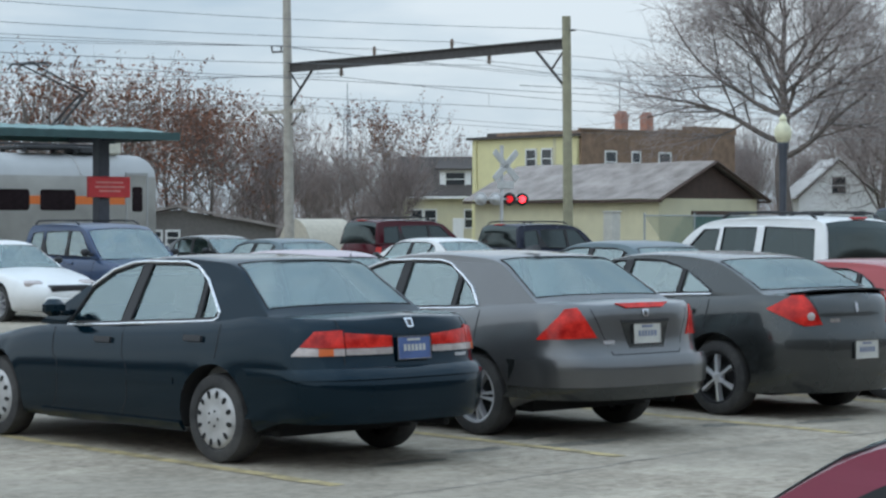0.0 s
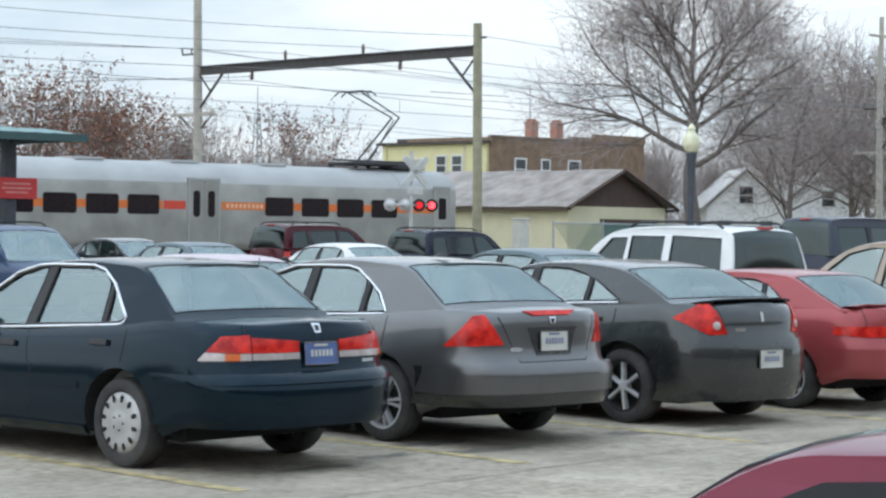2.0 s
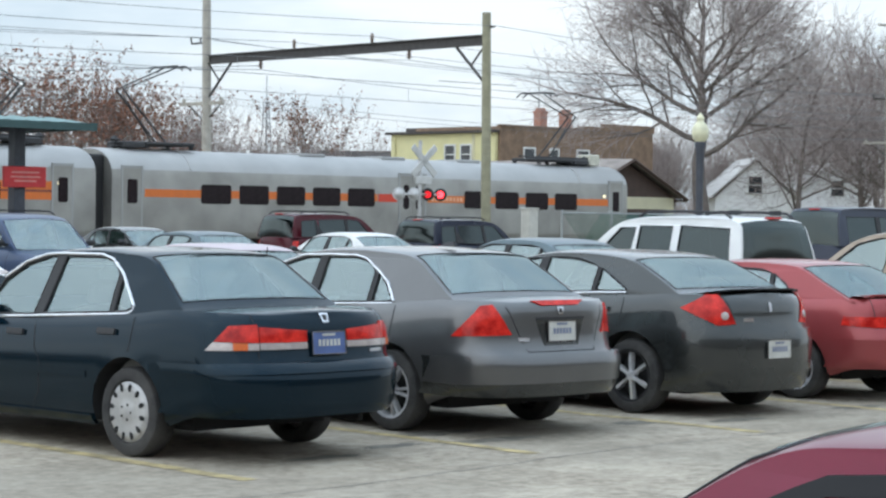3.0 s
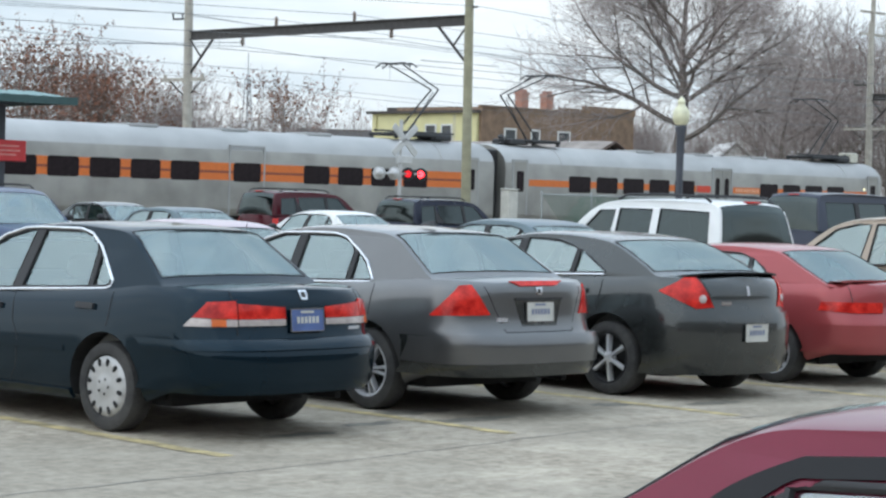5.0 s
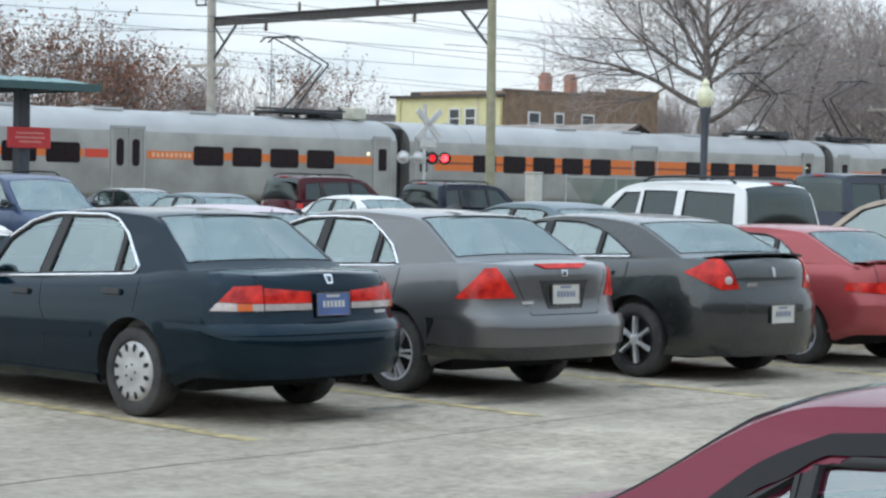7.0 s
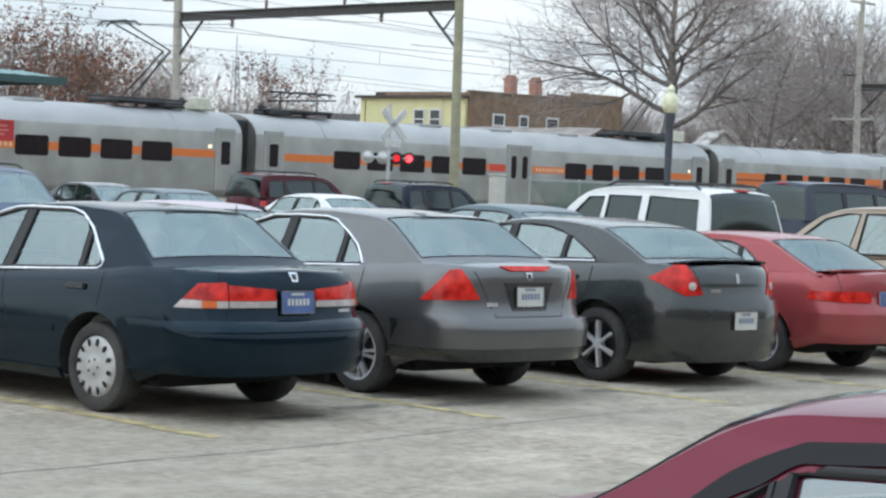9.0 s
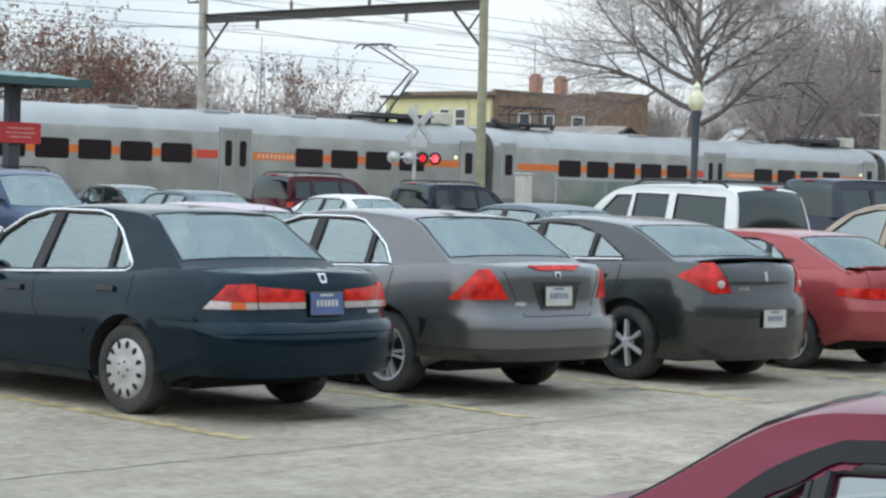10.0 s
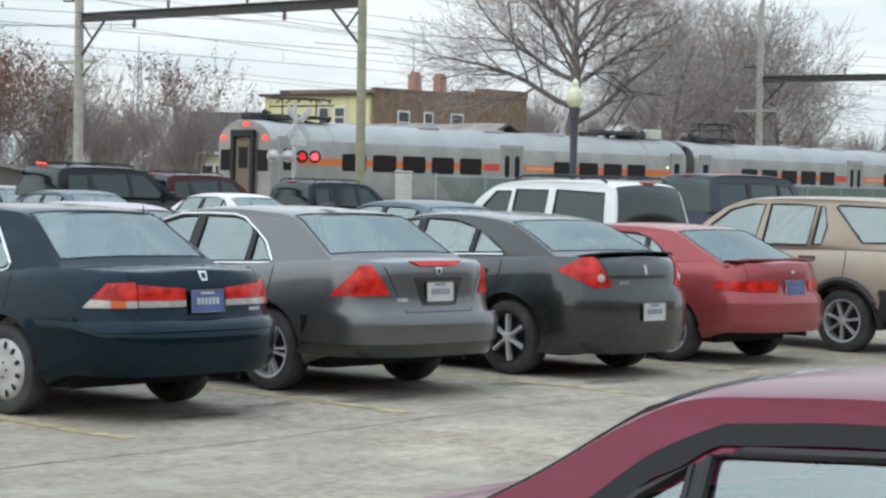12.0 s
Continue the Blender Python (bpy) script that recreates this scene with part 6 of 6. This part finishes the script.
cottage("house", "white gabled house between bare trees", plan(116, 92, 0, -42), 5.4, 8, 3.4, 2.5, WHITE_WALL, WHITE_ROOF, [(0, 3.7, .9, 1.1), (-1.4, 1.2, .8, 1.3), (1.4, 1.2, .8, 1.3)])
cottage("house", "white gabled house further behind bare trees", plan(129, 95.3, 0, -44), 5.2, 8, 3.7, 2.2, WHITE_WALL, WHITE_ROOF, [(.5, 3.7, .9, 1.1), (1.6, 1.4, .9, 1.3)])
cottage("house", "low grey house with a row of white-framed windows", plan(55.5, 82, 0, -36), 9, 6, 1.55, .75, mat("grey_siding", (.15, .14, .13), .85), SHINGLE, [(-3.4 + i * .8, .75, .5, .55) for i in range(5)])
mound = thing("canvas_dome", "pale tan dome-shaped storage shelter", "storage shelter", plan(58.2, 75))
part("cover", Kit().grid([[(x, 1.3 * math.cos(t), 1.9 * math.sin(t)) for t in (math.pi * j / 10 for j in range(11))] for x in (-1.3, -.4, .5, 1.3)]).poly([(-1.3, 1.3 * math.cos(math.pi * j / 10), 1.9 * math.sin(math.pi * j / 10)) for j in range(11)]), mat("tan_canvas", (.50, .46, .38), .8, vary=.1), mound)

for i, (a, b, h) in enumerate(((250.6, 314, 27.5),)):
    tw = thing("lattice_mast", "thin grey lattice mast far away", "mast", plan(a, b))
    k = Kit()
    for sx, sy in ((-1, -1), (1, -1), (1, 1), (-1, 1)):
        k.tube([(sx * 1.1, sy * 1.1, 0), (sx * .35, sy * .35, h * .83)], .13, 4)
    for q in range(12):
        z0, z1 = h * .83 * q / 12, h * .83 * (q + 1) / 12
        r0, r1 = 1.1 - .75 * q / 12, 1.1 - .75 * (q + 1) / 12
        for s in (-1, 1):
            k.tube([(-r0 * s, -r0, z0), (r1 * s, -r1, z1)], .09, 3)
    k.tube([(0, 0, h * .83), (0, 0, h)], .12, 4)
    part("lattice", k, mat("mast_grey", (.42, .43, .45), .7), tw)


# ---- trees ----
BARK = mat("grey_bark", (0.15, 0.125, 0.11), 0.95, vary=0.3, scale=3, bump=0.6, fine=20)
TWIG = mat("twig_bark", (0.33, 0.28, 0.265), 0.95, vary=0.2)
TWIG_DARK = mat("dark_twig_bark", (0.14, 0.11, 0.095), 0.95, vary=0.2)
TWIG_GREY = mat("far_twig_bark", (0.255, 0.21, 0.195), 0.95, vary=0.2)
LEAF = mat("dry_leaf", (0.15, 0.065, 0.042), 0.9, vary=0.3, island=0.4, tint=(0.23, 0.11, 0.07))


def grow(rng, wood, twigs, leaf, p, d, length, r, level, opt):
    """One branch and all that grows from it."""
    n = 5 if level < 2 else 4 if level < 3 else 3
    pts, rads = [p.copy()], [r]
    d = d.normalized()
    for i in range(n):
        wob = Vector((rng.uniform(-1, 1), rng.uniform(-1, 1), rng.uniform(-1, 1))) * opt["wobble"] * (1 if level else .25)
        d = (d + wob + Vector((0, 0, opt["rise"] * (level > 0)))).normalized()
        p = p + d * (length / n)
        pts.append(p.copy())
        rads.append(r * (1 - (i + 1) / n * (.45 if level < opt["levels"] else .8)))
    (wood if level <= 2 else twigs).tube(pts, rads, 8 if level == 0 else 5 if level < 3 else 3, False)
    if level >= opt["levels"]:
        if leaf is not None and rng.random() < opt["leafy"]:
            for _ in range(opt["clump"]):
                c = pts[rng.randrange(1, len(pts))] + Vector((rng.gauss(0, .12), rng.gauss(0, .12), rng.gauss(0, .1)))
                e, f = (Vector((rng.gauss(0, 1), rng.gauss(0, 1), rng.gauss(0, 1))).normalized() * rng.uniform(.07, .15) for _ in range(2))
                leaf.add([c - e, c + f * .6, c + e, c - f * .6], [(0, 1, 2, 3)])
        return
    kids = opt["kids"][level]
    for i in range(kids):
        t = (.35 if level else opt["fork"]) + (1 - (.35 if level else opt["fork"])) * (i + rng.uniform(.2, .9)) / kids
        j = min(n - 1, int(t * n))
        q = pts[j].lerp(pts[j + 1], t * n - j)
        axis = d.orthogonal().normalized()
        axis.rotate(Matrix.Rotation(i * 2.4 + rng.uniform(-.5, .5), 3, d))
        ang = radians(rng.uniform(*opt["angle"]))
        nd = (d * math.cos(ang) + axis * math.sin(ang))
        grow(rng, wood, twigs, leaf, q, nd, length * rng.uniform(*opt["ratio"][level]), max(opt["thin"], r * (.46 if level else .42) * (1 - .35 * t)), level + 1, opt)
    grow(rng, wood, twigs, leaf, pts[-1], d, length * .62, max(opt["thin"], r * .5), level + 1, opt)


def tree(label, m, seed, height, r, opt, bark=BARK, twig=TWIG, group="bare trees behind the tracks"):
    rng = random.Random(seed)
    base = dict(levels=4, kids=(6, 6, 5, 4), angle=(32, 62), ratio=((.75, 1.05), (.5, .8), (.45, .7), (.4, .7)), wobble=.16, rise=.07, fork=.45, thin=.012, leafy=0, clump=6)
    base.update(opt)
    wood, twigs = Kit(), Kit()
    leaf = Kit() if base["leafy"] else None
    grow(rng, wood, twigs, leaf, Vector((0, 0, -.2)), Vector((rng.uniform(-.04, .04), rng.uniform(-.04, .04), 1)), height * .42, r, 0, base)
    root = thing("tree", label, "tree", m, group)
    part("trunk", wood, bark, root, fix=False)
    tagged(part("crown", twigs, twig, root, fix=False), kind="stuff")
    if leaf:
        tagged(part("leaves", leaf, LEAF, root, "dry brown leaves", smooth=False, fix=False), kind="stuff")
    return root


def broad_tree(label, m, seed, height, r, limbs, opt, azimuth):
    """A tree whose main limbs leave the trunk at (height, azimuth, rise, length, radius)."""
    rng = random.Random(seed)
    base = dict(levels=5, kids=(6, 7, 6, 5, 3), angle=(28, 60), ratio=((.6, .9), (.45, .72), (.45, .70), (.45, .70), (.4, .7)), wobble=.15, rise=.03, fork=.45, thin=.0095, leafy=0, clump=6)
    base.update(opt)
    wood, twigs = Kit(), Kit()
    n = 12
    axis = [Vector((.10 * math.sin(i * 1.3), .08 * math.cos(i * 1.7), height * i / n - .2 * (i == 0))) for i in range(n + 1)]
    wood.tube(axis, [r * (1.35 if i == 0 else 1 - .10 * min(i, 5) if i < 6 else .5 * (1 - (i - 5) / 8)) for i in range(n + 1)], 10, False)
    for z, az, el, length, rl in limbs:
        i = min(n - 1, int(z / height * n))
        p = axis[i].lerp(axis[i + 1], z / height * n - i)
        az, el = radians(az + azimuth), radians(el)
        d = Vector((math.cos(az) * math.cos(el), math.sin(az) * math.cos(el), math.sin(el)))
        grow(rng, wood, twigs, None, p, d, length * .72, rl, 1, base)
    root = thing("tree", label, "tree", m, "bare trees behind the tracks")
    part("trunk", wood, BARK, root, fix=False)
    tagged(part("crown", twigs, TWIG, root, fix=False), kind="stuff")
    return root


broad_tree("large bare tree with a broad spreading crown", plan(80.25, 67.0), 5, 14.0, .48, (
    (4.8, 10, 20, 5.6, .15), (5.6, 172, 20, 6.2, .16), (6.7, 18, 32, 5.2, .13), (6.8, 190, 24, 5.6, .13),
    (7.5, 160, 48, 5.6, .12), (7.9, -14, 36, 5.0, .12), (8.6, 12, 58, 5.4, .11), (9.0, 186, 62, 5.2, .11),
    (6.2, 95, 30, 5.2, .12), (6.9, -88, 32, 5.2, .12), (8.2, 120, 45, 4.8, .10), (8.3, -60, 48, 4.8, .10),
    (9.8, 30, 40, 4.4, .09), (10.2, 150, 42, 4.4, .09), (11.4, 10, 62, 3.8, .07), (11.6, 200, 58, 3.8, .07), (13.6, 80, 80, 3.0, .06)),
    dict(), -50)
stump = tree("pollarded tree with thick dark cut limbs", plan(44.3, 76), 4, 9.0, .30, dict(levels=2, kids=(7, 3), angle=(22, 55), ratio=((.45, .7), (.3, .5)), wobble=.12, rise=.10, fork=.45, thin=.07), twig=TWIG_DARK)
copy_thing(stump, plan(46.0, 76.6, 0, 130)).scale = (.9, .9, .95)
bare = tree("tall slender bare tree", plan(107.5, 82), 11, 14, .22, dict(levels=5, kids=(8, 6, 5, 4, 2), ratio=((.5, .8), (.5, .75), (.45, .7), (.45, .7), (.4, .7)), angle=(32, 64), rise=.05, fork=.3, wobble=.2, thin=.011), twig=TWIG_GREY)
bare.scale = (1.05, 1.05, 1.05)
for a, b, t, s in ((118, 84.5, 160, 1.2), (133, 103.5, 20, 1.25), (116, 79.5, 200, 1.1), (129, 91.0, 140, 1.25), (150, 112, 250, 1.0)):
    o = copy_thing(bare, plan(a, b, 0, t))
    o.scale = (s, s, s)
leafy = tree("young oak holding dry brown leaves", plan(50.5, 84), 3, 10.4, .20, dict(kids=(6, 5, 4, 3), leafy=.7, clump=5, fork=.3, angle=(28, 58), ratio=((.7, 1.0), (.55, .8), (.45, .7), (.4, .7))), twig=TWIG_DARK, group="trees holding brown leaves")
leafy.scale = (.95, .95, .84)
for a, b, t, s in ((55.0, 86, 70, .86), (58.6, 84, 150, .72), (47.0, 86, 220, .85), (76.5, 112, 10, .95), (83, 114, 100, .90), (93, 112, 200, .92), (60.5, 90, 300, .8), (42, 88, 30, .88)):
    o = copy_thing(leafy, plan(a, b, 0, t))
    o.scale = (s, s, s)
bush = tree("tangled bare thicket along the tracks", plan(64, 86), 21, 6.2, .10, dict(kids=(9, 6, 5, 3), fork=.08, angle=(18, 45), rise=.1, ratio=((.8, 1.2), (.55, .85), (.5, .7), (.4, .7)), thin=.011), twig=TWIG_GREY, group="thickets behind the tracks")
rng = random.Random(8)
for i in range(15):
    a = 58 + i * 3.9 + rng.uniform(-1, 1)
    b = 84 + rng.uniform(-3, 16) + max(0, a - 68) * .9
    s = rng.uniform(.75, 1.15) * (1.15 if a < 62 else .85)
    o = copy_thing(bush, plan(a, b, 0, rng.uniform(0, 360)))
    o.scale = (s, s, s * rng.uniform(.85, 1.15))

for a, b, s in ((113, 98, 1.1), (118, 102, 1.25), (122, 99.5, 1.1), (127, 104, 1.0), (110, 95, .9), (140, 104, .8), (147, 100, .9), (153, 108, 1.1), (158, 104, .95), (164, 110, 1.15), (170, 107, 1.0), (177, 112, 1.1)):
    o = copy_thing(bush, plan(a, b, 0, a * 37))
    o.scale = (s, s, s)

def evergreen(m, height):
    """A dark conifer: a straight trunk with drooping whorls of needled sprays."""
    rng_ = random.Random(17)
    root = thing("tree", "dark green conifer behind the tracks", "tree", m, "evergreens behind the tracks")
    part("trunk", Kit().tube([(0, 0, -.2), (0, 0, height)], [.18, .03], 7), BARK, root)
    k = Kit()
    for i in range(1500):
        t = rng_.random() ** .8
        z, az = height * (.10 + .9 * t), rng_.uniform(0, 2 * math.pi)
        reach = (1 - t) * height * .24 * rng_.uniform(.55, 1.05) + .12
        c = Vector((reach * math.cos(az), reach * math.sin(az), z - .25 * reach))
        e = Vector((math.cos(az), math.sin(az), -.35)) * rng_.uniform(.25, .45)
        w = Vector((-math.sin(az), math.cos(az), rng_.uniform(-.3, .3))) * rng_.uniform(.07, .15)
        k.add([c - e, c + w, c + e, c - w], [(0, 1, 2, 3)])
    tagged(part("needles", k, NEEDLE, root, smooth=False, fix=False), kind="stuff")


NEEDLE = mat("conifer_needles", (0.030, 0.046, 0.036), 0.8, vary=0.3, island=0.4)
evergreen(plan(163.5, 100), 9.8)

# far wood beyond the houses
k = Kit()
for i in range(2600):
    a = rng.uniform(30, 330)
    b = 150 + rng.uniform(0, 60) + .25 * a
    h = rng.uniform(3.0, 6.5) * (1 + .25 * noise.noise(Vector((a * .05, b * .05, 0))))
    d = Vector((rng.uniform(-.25, .25), rng.uniform(-.25, .25), 1))
    p = Vector((a, b, 0))
    k.tube([p, p + d * h * .6, p + d * h + Vector((rng.uniform(-.5, .5), 0, 0))], [.10, .06, .02], 3, False)
    for _ in range(5):
        q = p + d * h * rng.uniform(.35, .9)
        k.tube([q, q + Vector((rng.uniform(-1.2, 1.2), rng.uniform(-.5, .5), rng.uniform(.5, 1.5)))], [.04, .012], 3, False)
tagged(part("far_wood", k, TWIG_GREY, None, m=PLAN, fix=False), "bare grey-brown wood on the horizon", "woodland", kind="stuff")

street = thing("utility_pole", "tall timber utility pole with crossarms", "utility pole", plan(97.5, 68.2))
part("pole", Kit().tube([(0, 0, -.2), (0, 0, 13.5)], [.17, .12], 10), WOOD_POLE, street)
for z in (11.2, 12.4):
    part("crossarm", Kit().box(-1.1, 1.1, -.06, .06, z, z + .12), WOOD_POLE, street, smooth=False)


# ---- what moves ----
def motions():
    run = ((0, 39.8), (1.5, 53.2), (2.5, 62.45), (5.5, 92.0), (6.5, 102.0), (9.0, 127.8), (9.5, 133.2), (11.5, 154.3), (12.0, 159.6))
    for i, car_ in enumerate(TRAIN):
        walk(car_, [(t, plan(a - i * PITCH, 60)) for t, a in run])
    walk(PASSING, [(t, plan(30.4 + (t - 12) * 14.0, 40.6)) for t in (0, 4, 8, 11, 12)])


motions()
